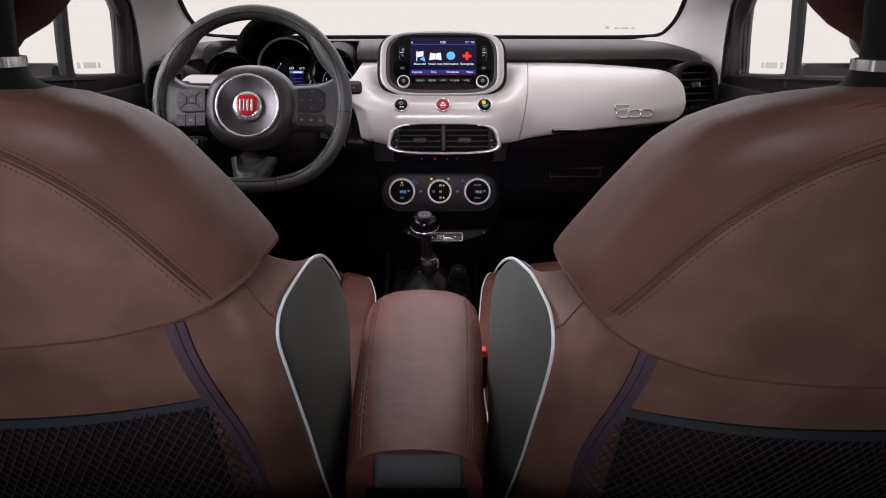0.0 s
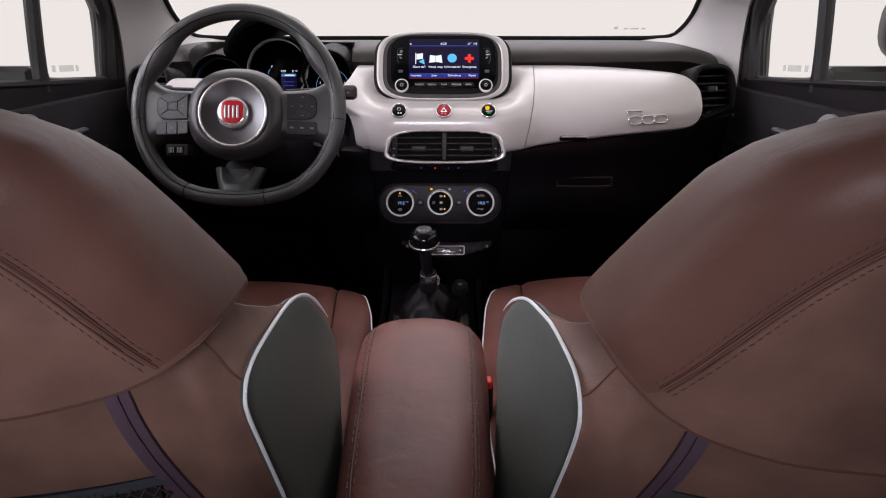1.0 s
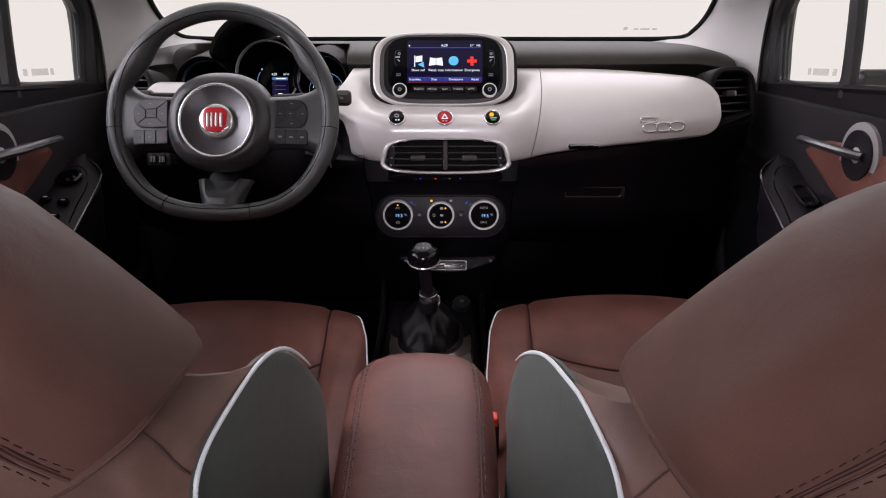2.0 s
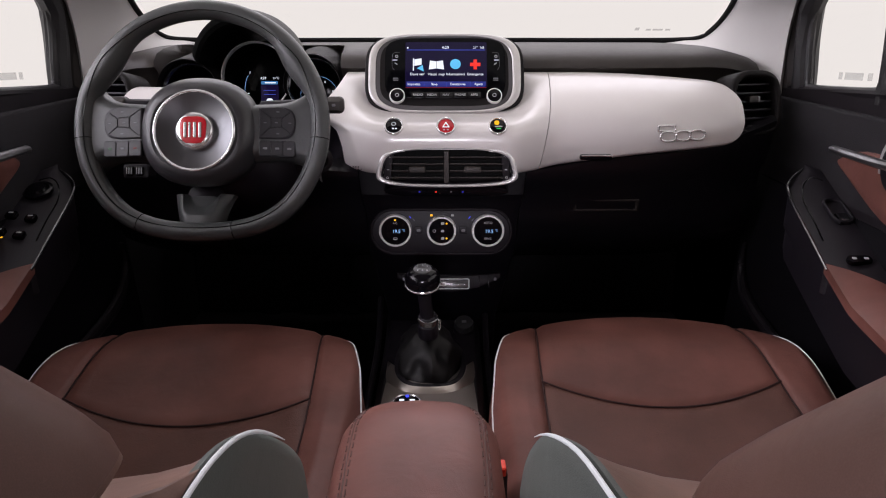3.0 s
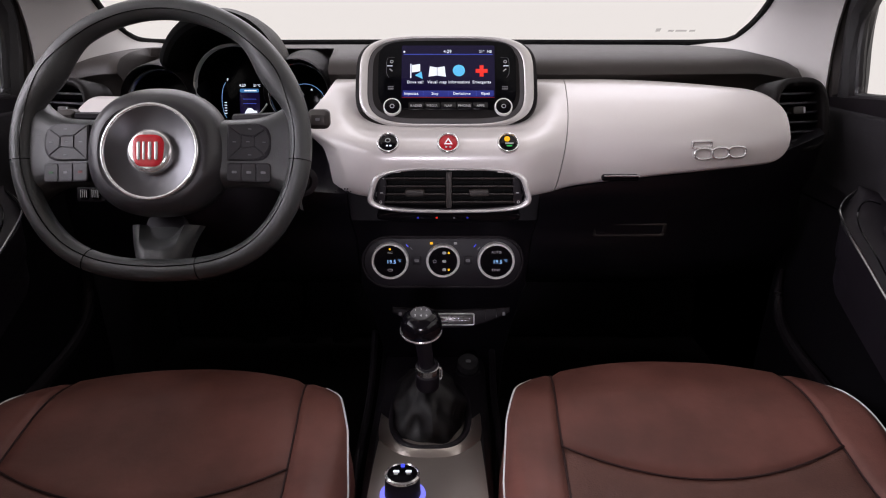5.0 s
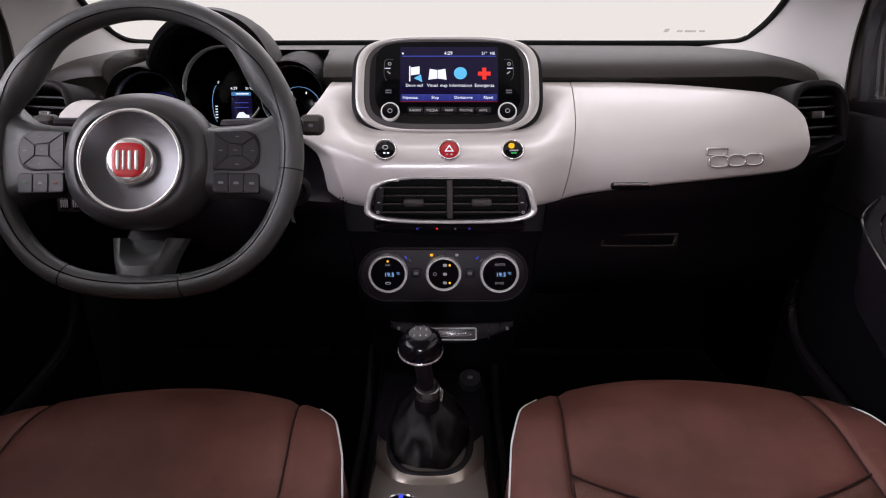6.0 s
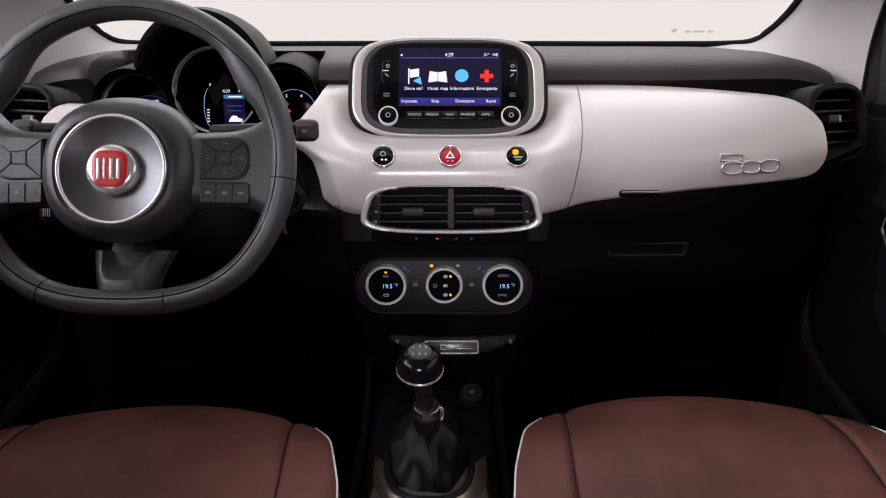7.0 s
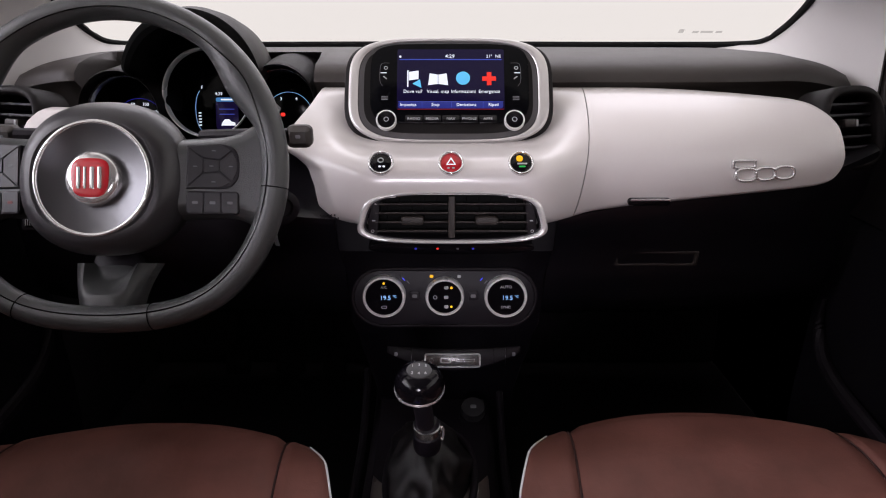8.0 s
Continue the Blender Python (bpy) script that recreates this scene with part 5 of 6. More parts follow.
def console():
    c = thing("centre_console", Matrix.Translation((XC, 1.1, FLOOR)), "black tunnel console with a satin metal top plate", "console")
    o = Vector((XC, 1.1, FLOOR))

    def loc(x, y, z):
        return (x, y - o.y, z - o.z)
    top = lambda y: soft(y, [0.45, 0.9, 1.10, 1.25, 1.45, 1.60, 1.72], [0.60, 0.635, 0.640, 0.640, 0.612, 0.598, 0.64])
    rings = []
    for k in range(20):
        y = 0.50 + 1.20 * k / 19
        w = interp(y, [0.5, 1.0, 1.6], [0.066, 0.076, 0.090])
        t = top(y)
        rings.append([loc(-w - 0.014, y, FLOOR + 0.005), loc(-w - 0.006, y, t - 0.03), loc(-w, y, t - 0.008), loc(-w + 0.008, y, t), loc(w - 0.008, y, t), loc(w, y, t - 0.008), loc(w + 0.006, y, t - 0.03), loc(w + 0.014, y, FLOOR + 0.005)])
    part("tunnel_body", loft(rings), DARK, c)
    # metal plate
    def plate_fn(u, v):
        y = 0.93 + 0.45 * v
        w = interp(y, [0.93, 1.12, 1.30, 1.38], [0.080, 0.075, 0.071, 0.060])
        return loc(w * (2 * u - 1), y, top(y) + 0.006 - 0.006 * abs(2 * u - 1) ** 6)
    part("top_plate", slab(plate_fn, 14, 16, (0, 0, -0.012)), PLATE, c, "satin champagne metal plate")
    # collar round the boot
    def at(x, y, dz=0.0):
        return Matrix.Translation(loc(x, y, top(y) + dz))
    rim = oval(0.122, 0.236, 2.7, 48)
    m = at(0.0, 1.372, 0.013) @ pose(0, 0, 0, -6) @ pose(0, 0, 0, -90)
    part("boot_frame", moved(bezel(rim, inset(rim, 0.010), 0.02, 0.004, 0.0), m), DARK, c, "black boot frame")
    wide = oval(0.150, 0.268, 2.8, 48)
    wide = [p for p in wide[24:] + wide[:1] if p[1] < 0.02]    # open towards the dash
    part("boot_collar", moved(loft([[(x, 0.012, z) for x, z in wide], [(x, 0.004, z) for x, z in wide], [(x, 0.000, z) for x, z in inset(wide, 0.003)], [(x, -0.008, z) for x, z in inset(wide, 0.011)], [(x, -0.0095, z) for x, z in inset(wide, 0.0135)], [(x, -0.008, z) for x, z in inset(wide, 0.016)], [(x, 0.008, z) for x, z in inset(wide, 0.018)]], closed=False), at(0.0, 1.372, 0.006) @ pose(0, 0, 0, -6) @ pose(0, 0, 0, -90)), COLLAR, c, "satin metal collar")
    for x in (-0.098, 0.098):
        part("side_rail", tube(smooth_path([loc(x, 0.95, 0.60), loc(x * 1.02, 1.25, 0.605), loc(x * 1.06, 1.5, 0.59), loc(x * 1.1, 1.64, 0.64)], 5), 0.0060, n=8), DARK, c)
    # open cup ring behind the selector
    cup = part("cup_ring", moved(bezel(oval(0.082, 0.082, 2, 44), oval(0.070, 0.070, 2, 44), 0.004, 0.003), at(0.030, 1.110, 0.009) @ pose(0, 0, 0, -90)), SATIN, c, "bright cup-holder ring")
    part("cup_well", moved(plate(oval(0.071, 0.071, 2, 40), 0.003, 0.0005), at(0.030, 1.110, 0.0085) @ pose(0, 0, 0, -90)), GLOSS, cup)
    return top


TOP = console()


def gear_lever():
    g = thing("gear_lever", Matrix.Translation((XC - 0.003, 1.375, TOP(1.375))), "gear lever with a glossy black ball knob and leather boot", "gear lever")
    rings = []
    for k in range(15):
        v = k / 14
        z = 0.006 + 0.078 * v
        rx = 0.040 * (1 - v ** 2.4) + 0.014
        ry = 0.084 * (1 - v ** 1.7) + 0.014
        yc = -0.015 * v
        ring = []
        for j in range(48):
            a = 2 * math.pi * j / 48
            fold = 1 + 0.12 * math.sin(5 * a + 5 * v) * math.sin(math.pi * min(1, v * 1.2)) + 0.045 * math.sin(9 * a - 9 * v) * math.sin(math.pi * v)
            ring.append((rx * fold * math.cos(a), yc + ry * fold * math.sin(a), z + 0.004 * math.sin(7 * a + 8 * v) * math.sin(math.pi * v)))
        rings.append(ring)
    part("boot", loft(rings), material("black_boot_leather", (0.0065, 0.0055, 0.0062), 0.46, grain=0.2, scale=1100, kind="leather", spec=0.3), g, "gathered black leather boot")
    part("shaft_collar", moved(lathe_up([(0.016, 0.095), (0.0165, 0.10), (0.0165, 0.118), (0.0150, 0.120), (0.0150, 0.134), (0.012, 0.138)], 28), pose(0, -0.026, -0.013, 12)), DARK, g)
    part("collar_band", moved(lathe_up([(0.0150, 0.121), (0.0165, 0.122), (0.0165, 0.131), (0.0150, 0.132)], 28), pose(0, -0.026, -0.013, 12)), HUBGREY, g, "grey band")
    part("shaft", tube([(0, -0.045, 0.10), (-0.005, -0.10, 0.182)], 0.0105, n=14), DARK, g)
    k = pose(-0.006, -0.108, 0.2015, 14) @ Matrix.Diagonal((1.0, 1.0, 0.64, 1))
    part("knob_ball", moved(lathe_up([(0.010, -0.040), (0.014, -0.030), (0.024, -0.018), (0.0262, -0.006), (0.0262, 0.004), (0.024, 0.015), (0.0185, 0.024), (0.010, 0.029), (0.0, 0.0305)], 36), k), GLOSS, g, "glossy black ball")
    part("knob_ring", moved(lathe_up([(0.0250, -0.0165), (0.0268, -0.0150), (0.0272, -0.0125), (0.0264, -0.0105), (0.0255, -0.012)], 36), k), CHROME, g, "chrome ring")
    cap = part("gate_cap", moved(lathe_up([(0.0135, 0.0262), (0.0130, 0.0288), (0.010, 0.0302), (0.0, 0.0312)], 32), k), WHEELPLASTIC, g, "grey shift-pattern cap")
    for j, (t_, x, z) in enumerate((("1", -0.007, 0.005), ("3", 0.0, 0.006), ("5", 0.007, 0.005), ("2", -0.007, -0.006), ("4", 0.0, -0.007), ("6", 0.007, -0.006))):
        writing("gate_number", t_, 0.0056, PRINT, cap, x, z, 0.0, k @ pose(0, 0, 0.0312 - 0.0008 * abs(j % 3 - 1), -90))
    part("key_ring", moved(bezel(oval(0.010, 0.020, 2, 20), oval(0.006, 0.016, 2, 20), 0.002, 0.001), pose(0.018, -0.043, 0.097, 0, 0, 60)), CHROME, g, "small chrome pull ring")


gear_lever()


def lighter():
    t = thing("power_socket", Matrix.Translation((0.034, 1.552, TOP(1.552))), "black power-socket plug on the console", "socket")
    part("socket_rim", lathe_up([(0.021, 0.0), (0.021, 0.008), (0.017, 0.010), (0.015, 0.006)], 28), DARK, t)
    part("plug", moved(lathe_up([(0.0145, 0.0), (0.0150, 0.016), (0.0185, 0.018), (0.0185, 0.028), (0.0170, 0.032), (0.0, 0.033)], 28), pose(0, 0, 0, 25)), WHEELKEY, t)
    part("plug_mark", moved(bar(0.009, 0.006, 0, 0, 0), pose(0, -0.0145, 0.0305, 25) @ pose(0, 0, 0, -90)), PRINTDIM, t)


lighter()


def selector():
    s = thing("drive_selector", Matrix.Translation((-0.058, 1.166, TOP(1.166) + 0.006)), "round drive-mode selector ringed by blue light", "selector")
    def turned(profile, n):
        return lathe_up([(0.84 * r, 0.96 * z) for r, z in profile], n)
    part("light_ring", turned([(0.0330, 0.0), (0.0330, 0.002), (0.031, 0.003), (0.0255, 0.003), (0.0250, 0.001)], 44), HALO, s, "glowing blue ring")
    part("barrel", turned([(0.0262, 0.0), (0.0250, 0.020), (0.0245, 0.028)], 44), DARK, s)
    part("chrome_lip", turned([(0.0240, 0.0275), (0.0252, 0.0285), (0.0250, 0.0315), (0.0228, 0.0330), (0.0215, 0.0315)], 44), CHROME, s, "chrome lip")
    part("cap", turned([(0.0222, 0.030), (0.0210, 0.0318), (0.0, 0.0325)], 40), GLOSS, s)
    m = pose(0, 0, 0.0319, -90) @ Matrix.Diagonal((0.82, 1, 0.82, 1))
    part("mode_lamp", moved(bar(0.006, 0.007, 0.0, 0.0165), m), BLUELIT, s)
    for x in (-0.009, 0.009):
        part("mode_mark", moved(bar(0.009, 0.0045, x, 0.003), m), LIT, s)
        part("mode_mark", moved(bar(0.006, 0.003, x, -0.003), m), PRINT, s)


selector()


def armrest():
    a = thing("armrest_box", Matrix.Translation((XC - 0.0015, 0.75, FLOOR)), "brown leather armrest lid on a black console box", "armrest")
    o = Vector((0, 0.75, FLOOR))

    def half(y):
        return interp(y, [0.54, 0.62, 0.80, 0.87, 0.92, 0.945, 0.955], [0.064, 0.0715, 0.0775, 0.0765, 0.066, 0.050, 0.025])

    def z0(y):
        return soft(y, [0.54, 0.60, 0.70, 0.80, 0.86, 0.905, 0.937, 0.955], [0.806, 0.816, 0.827, 0.838, 0.843, 0.834, 0.814, 0.778])

    def lid_z(y, f):
        """Top of the lid at a share f of its half width."""
        return z0(y) - 0.060 + 0.060 * max(0, 1 - f ** (4 / 0.9)) ** 0.2 - 0.010 * f * f
    rings = []
    for k in range(25):
        y = 0.558 + 0.397 * (1 - (1 - k / 24) ** 1.6)
        w, z = half(y), z0(y)
        drop = 0.060
        ring = []
        for j in range(21):
            t = math.pi * j / 20
            cx, cz = math.cos(t), math.sin(t)
            ring.append((w * math.copysign(abs(cx) ** 0.45, cx), y - o.y, z - drop + drop * abs(cz) ** 0.40 - 0.010 * abs(cx) ** 0.9 - o.z))
        rings.append(ring)
    part("lid", loft(rings), LEATHER, a, "padded brown leather lid")
    for s in (-1, 1):
        fold = [(s * (half(y) * 0.82 - 0.003), y - o.y, lid_z(y, 0.82 - 0.003 / half(y)) - 0.0003 - o.z) for y in [0.57 + 0.35 * q / 30 for q in range(31)]]
        part("lid_seam", tube(fold, 0.0010, n=6), THREAD, a)
        for dx in (0.0, 0.006):
            seam = [(s * (half(y) * 0.82 - dx), y - o.y, lid_z(y, 0.82 - dx / half(y)) + 0.0001 - o.z) for y in [0.57 + 0.35 * q / 30 for q in range(31)]]
            for k in range(0, 30):
                p, q = Vector(seam[k]), Vector(seam[k + 1])
                part("stitch", tube([p, p.lerp(q, 0.62)], 0.0008, n=5), THREAD, a)
    part("lid_tongue", moved(plate(rr(0.084, 0.034, 0.006), 0.02, 0.004, 0.0), pose(0.004, 0.551 - o.y, 0.790 - o.z, -24)), material("grey_rubber_tongue", (0.062, 0.066, 0.068), 0.5, grain=0.3, scale=1500), a, "grey opening tongue")
    rings = [[(x, y, z) for x, z in rr(2 * w, 0.365, 0.02, 4, 0, 0.185)] for w, y in ((0.06, 0.57 - o.y), (0.064, 0.58 - o.y), (0.064, 0.92 - o.y))]
    part("box_body", loft(rings), DARK, a, "black box below")
    part("rear_lip", moved(plate(rr(0.10, 0.03, 0.006), 0.03, 0.005, 0.0), pose(0.002, 0.553 - o.y, 0.752 - o.z, -5)), TRIMDARK, a)


armrest()

# ---- pedals ----


def pedal(x, w):
    p = thing("pedal", Matrix.Translation((x, 1.95, 0.52)), "black rubber pedal on a steel arm", "pedal", "pedals")
    part("pad", moved(plate(rr(w, 0.07, 0.008), 0.015, 0.003), pose(0, -0.03, 0, -30)), RUBBER, p)
    for k in range(3):
        part("pad_rib", moved(bar(w * 0.8, 0.008, 0, -0.02 + 0.02 * k, -0.003, 0.004), pose(0, -0.03, 0, -30)), RUBBER, p)
    part("arm", tube([(0, -0.02, 0.02), (0, 0.06, 0.14), (0, 0.20, 0.24)], 0.007, n=8), RUBBER, p)


pedal(-0.24, 0.045), pedal(-0.33, 0.06), pedal(-0.44, 0.05)

# ---- front seats ----
ALMOND = [(0.4885, 0.950), (0.4870, 0.963), (0.4955, 0.976), (0.520, 0.985), (0.575, 0.990), (0.635, 0.978), (0.700, 0.938), (0.760, 0.865), (0.795, 0.790), (0.800, 0.720), (0.760, 0.665), (0.690, 0.640), (0.625, 0.690), (0.575, 0.765), (0.535, 0.850), (0.502, 0.920)]


def front_seat(x, label, lean=0.0, sit=(0, 0, 0), head=0.0, drop=0.0, full=0.0, crest=0.0, fold=0.0):
    """Seat on its rails; lean: how far the backrest is reclined, per metre of height; full, crest: swell and height of the side wings; fold: shift of the cushion's crease."""
    def seat_back_y(z):
        return soft(z, [0.60, 0.80, 0.97, 1.15], [0.555, 0.500, 0.440, 0.395]) - lean * (z - 0.7)

    s = thing("front_seat", Matrix.Translation((x, 1.0, FLOOR)), label, "car seat", "front seats")
    o = Vector((0, 1.0, FLOOR))

    def loc(a, y, z):
        return Vector((a, y - o.y, z - o.z))

    # lower back between the wings: flows out to the piping on both sides
    def back_y(a, z):
        edge = interp(z, [0.60, 0.69, 0.765, 0.85, 0.925, 0.966, 1.04], [0.68, 0.622, 0.573, 0.533, 0.499, 0.487, 0.470]) - lean * (z - 0.7)
        return seat_back_y(z) + (edge - seat_back_y(z)) * min(1.05, abs(a) / 0.230) ** 2.4

    def crease_z(a):
        """Lower edge of the shoulder yoke."""
        return -drop * max(0, 1 - (abs(a) / 0.225) ** 6) + interp(abs(a), [0, 0.06, 0.13, 0.18, 0.20, 0.22, 0.23], [0.979, 0.980, 0.987, 0.998, 1.006, 1.020, 1.030])

    rear = smooth_path([(0.252, 0.700, 0.575), (0.252, 0.690, 0.640), (0.249, 0.625, 0.690), (0.244, 0.575, 0.765), (0.239, 0.535, 0.850), (0.235, 0.502, 0.920), (0.2335, 0.4885, 0.950), (0.233, 0.4870, 0.963), (0.234, 0.4955, 0.976), (0.237, 0.520, 0.985), (0.242, 0.548, 0.989), (0.244, 0.575, 0.990)], 6)

    def lower(u, v):
        """Rear face: flat between the tapes, then out to the piping on both sides."""
        k = 2 * u - 1
        a = 0.245 * k
        zc = crease_z(min(abs(a), 0.20)) + 0.006
        z = 0.60 + (zc - 0.60) * v
        if abs(a) <= 0.195:
            return loc(a, back_y(a, z), z)
        w_ = (abs(a) - 0.195) / 0.05
        if v < 0.86:
            q = interp(0.60 + 0.363 * v / 0.86, [p.z for p in rear[:43]], list(range(43)))
        else:
            q = 42 + (len(rear) - 43) * (v - 0.86) / 0.14
        i = min(int(q), len(rear) - 2)
        e = rear[i].lerp(rear[i + 1], q - i)
        # rows follow the height of the piping up to its shoulder
        p = Vector((0.195, back_y(0.195, z), z)).lerp(Vector((e.x - 0.0025, e.y - lean * (e.z - 0.7), e.z)), w_)
        p.y -= 0.010 * math.sin(math.pi * w_)
        p.z += 0.026 * math.sin(math.pi * w_ ** 0.6) * (1 - w_) ** 0.6 * 1.25 * v ** 7
        return loc(math.copysign(p.x, k), p.y, p.z)
    part("backrest_lower", slab(lower, 60, 44, (0, 0.006, -0.002)), LEATHER_BACK, s, "brown leather lower back")

    # shoulder yoke
    def yoke_w(z):
        return interp(z, [0.95, 1.00, 1.03, 1.08, 1.115, 1.135, 1.148, 1.155], [0.226, 0.231, 0.233, 0.206, 0.185, 0.165, 0.130, 0.070])

    def yoke_depth(z):
        return interp(z, [0.97, 1.05, 1.12, 1.148, 1.156], [0.185, 0.165, 0.125, 0.085, 0.03])

    def yoke_mid(z):
        return seat_back_y(z) - 0.012 + interp(z, [0.97, 1.12, 1.156], [0.185, 0.125, 0.10]) / 2
    lower_rings, upper_rings = [[] for _ in range(17)], [[] for _ in range(17)]
    for j in range(96):
        t = 2 * math.pi * j / 96
        c, sn = math.cos(t), math.sin(t)
        # the lower edge dips in the middle of the back; the seam arches over the panel
        zlo = crease_z(0.2285 * abs(c) ** 0.54) - 0.002
        zs = 1.0
        for _ in range(12):
            zs = 0.5 * zs + 0.5 * (1.135 - 15 * min(0.21, yoke_w(zs) * abs(c) ** 0.54) ** 3)
        zs = max(zlo + 0.004, zs)
        for rows, z0, z1, bend in ((lower_rings, zlo, zs, 1.0), (upper_rings, zs, 1.156, 1.25)):
            for k in range(17):
                z = z0 + (z1 - z0) * (1 - (1 - k / 16) ** bend)
                rows[k].append(loc(yoke_w(z) * math.copysign(abs(c) ** 0.54, c), yoke_mid(z) - yoke_depth(z) / 2 * math.copysign(abs(sn) ** 0.6, sn), z))
    yoke = part("shoulder_yoke", loft(upper_rings, cap0=False), LEATHER_YOKE, s, "red-brown leather shoulder band")
    part("yoke_panel", loft(lower_rings, cap1=False), LEATHER_BACK, s, "grey-brown leather back panel")
    # dark groove where the yoke meets the lower back
    part("yoke_crease", tube([lower_rings[0][j] + Vector((0, -0.0004, 0)) for j in range(2, 47)], 0.0009, n=6), THREAD, s)
    # double decorative seam over the yoke
    def yoke_rear(a, z):
        c = min(1, abs(a) / yoke_w(z)) ** (1 / 0.54)
        sn = math.sqrt(max(0, 1 - c * c)) ** 0.6
        return yoke_mid(z) - yoke_depth(z) / 2 * sn
    path = [Vector((a, 0, 1.135 - 15 * abs(a) ** 3)) for a in [-0.203 + 0.406 * k / 150 for k in range(151)]]
    part("yoke_seam", tube([loc(p.x, yoke_rear(p.x, p.z) + 0.0006, p.z) for p in path], 0.0019, n=8, flat=0.6), LEATHER_YOKE, yoke)
    for off in (0.0022, -0.0022):
        line = []
        for k in range(len(path) - 1):
            d = (path[k + 1] - path[k]).normalized()
            line.append(path[k] + Vector((-d.z, 0, d.x)) * off)
        part("seam_line", tube([loc(p.x, yoke_rear(p.x, p.z) + 0.0001, p.z) for p in line], 0.0007, n=5), THREAD, yoke)
    for off in (0.0052, -0.0052):
        for k in range(0, len(path) - 1):
            a, b = path[k], path[k + 1]
            d = (b - a).normalized()
            n_ = Vector((-d.z, 0, d.x)) * off
            pts = [a + n_ * 0.97, a.lerp(b, 0.55) + n_ * 1.03]
            part("stitch", tube([loc(p.x, yoke_rear(p.x, p.z) - 0.0002, p.z) for p in pts], 0.0003, n=4), THREAD, yoke, fix=False)

    # side wings: almond section with a grey outer face framed by white piping
    edge = smooth_path([(0, y - lean * (z - 0.7), z + crest * interp(y, [0.58, 0.635, 0.70, 0.76], [0, 0.45, 1, 0]) * (z > 0.9)) for y, z in ALMOND], 5, closed=True)
    cy = sum(p.y for p in edge) / len(edge)
    cz = sum(p.z for p in edge) / len(edge)

    def face_x(y):
        return soft(y, [0.48, 0.56, 0.70, 0.76, 0.80], [0.232, 0.243, 0.250, 0.249, 0.240]) + full * interp(y, [0.54, 0.68, 0.74, 0.80], [0, 1, 1, 0.4])
    for sd in (-1, 1):
        rings = []
        for xo, q in ((0.09, 0.66), (0.14, 0.72), (0.19, 0.78), (0.215, 0.84), (None, 0.965)):
            ring = []
            for p in edge:
                xx = face_x(p.y) - 0.004 if xo is None else xo
                ring.append(loc(sd * xx, cy + (p.y - cy) * q, cz + (p.z - cz) * q))
            rings.append(ring)
        wing = part("side_wing", loft(rings, cap1=False), LEATHER_BACK, s, "brown leather side wing")
        part("side_seam", tube([Vector(lower(0.5 + sd * (0.402 + 0.098 * k / 8), 0.985 - 0.10 * k / 8)) + Vector((0, -0.0004, 0)) for k in range(9)], 0.0006, n=5), THREAD, wing)
        rings = []
        for q, dx in ((0.985, -0.004), (0.997, 0.0), (0.97, 0.0025), (0.90, 0.004), (0.6, 0.004), (0.3, 0.004), (0.02, 0.004)):
            rings.append([loc(sd * (face_x(cy + (p.y - cy) * q) + dx - 0.003), cy + (p.y - cy) * q, cz + (p.z - cz) * q) for p in edge])
        part("wing_side", loft(rings), GREYSIDE, wing, "grey side face")
        # the piping follows the rear edge and the crest and runs out on the front edge
        run = edge[60:80] + edge[0:31]
        part("piping", tube([loc(sd * (face_x(p.y) + 0.0012), p.y - 0.0014, p.z + 0.0006) for p in run], lambda q: 0.0014 * min(1, 12 * (1 - q) + 0.2), n=8), PIPING, wing, "white piping")

    # elastic tape, hem and net of the back pocket
    pocket = part("pocket_back", slab(lambda u, v: loc(0.172 * (2 * u - 1), back_y(0.172 * (2 * u - 1), 0.70 + 0.205 * v) - 0.002, 0.70 + 0.198 * v), 24, 10, (0, 0.001, 0)), POCKET, s)
    for sd in (-1, 1):
        pts = smooth_path([(0.168, 0, 0.984), (0.171, 0, 0.95), (0.179, 0, 0.905), (0.188, 0, 0.86), (0.195, 0, 0.80), (0.198, 0, 0.70)], 5)

        def tape(u, v):
            p = pts[round(v * (len(pts) - 1))]
            a = p.x + 0.0135 * (u - 0.5)
            return loc(sd * a, back_y(a, p.z) - 0.003 - 0.001 * math.sin(math.pi * u), p.z)
        part("pocket_tape", slab(tape, 4, len(pts) - 1, (0, 0.002, 0)), TAPE, s, "purple-grey elastic tape")
        part("tape_fold", tube([loc(sd * (p.x + 0.001), back_y(p.x, p.z) - 0.0045, p.z) for p in pts], 0.0010, n=5), TAPE, s)
    hem_z = lambda a: 0.897 + 0.20 * a * a
    part("pocket_hem", slab(lambda u, v: loc(0.180 * (2 * u - 1), back_y(0.18 * (2 * u - 1), 0.90) - 0.006 + 0.002 * v, hem_z(0.18 * (2 * u - 1)) + 0.006 * v - 0.003), 28, 2, (0, 0.003, 0)), HEM, s, "dark teal elastic hem")
    # net of crossing cords
    cords = []
    for k in range(-40, 62):
        for sl in (1, -1):
            pts = []
            for j in range(46):
                z = 0.70 + (0.20) * j / 45
                a = (k * 0.0085 - 0.10) + sl * (z - 0.80) * 0.62
                if abs(a) < 0.178 + (0.90 - z) * 0.12 and z < hem_z(a):
                    pts.append(loc(a, back_y(a, z) - 0.006 - 0.0008 * sl + 0.0006 * math.sin(40 * a), z))
            if len(pts) > 2:
                cords.append(tube(pts, 0.0007, n=5))
    tagged(part("pocket_net", join(*cords), NET, s, "grey stretch net"), kind="stuff")

    # head restraint on two shrouded posts
    hy = seat_back_y(1.15)
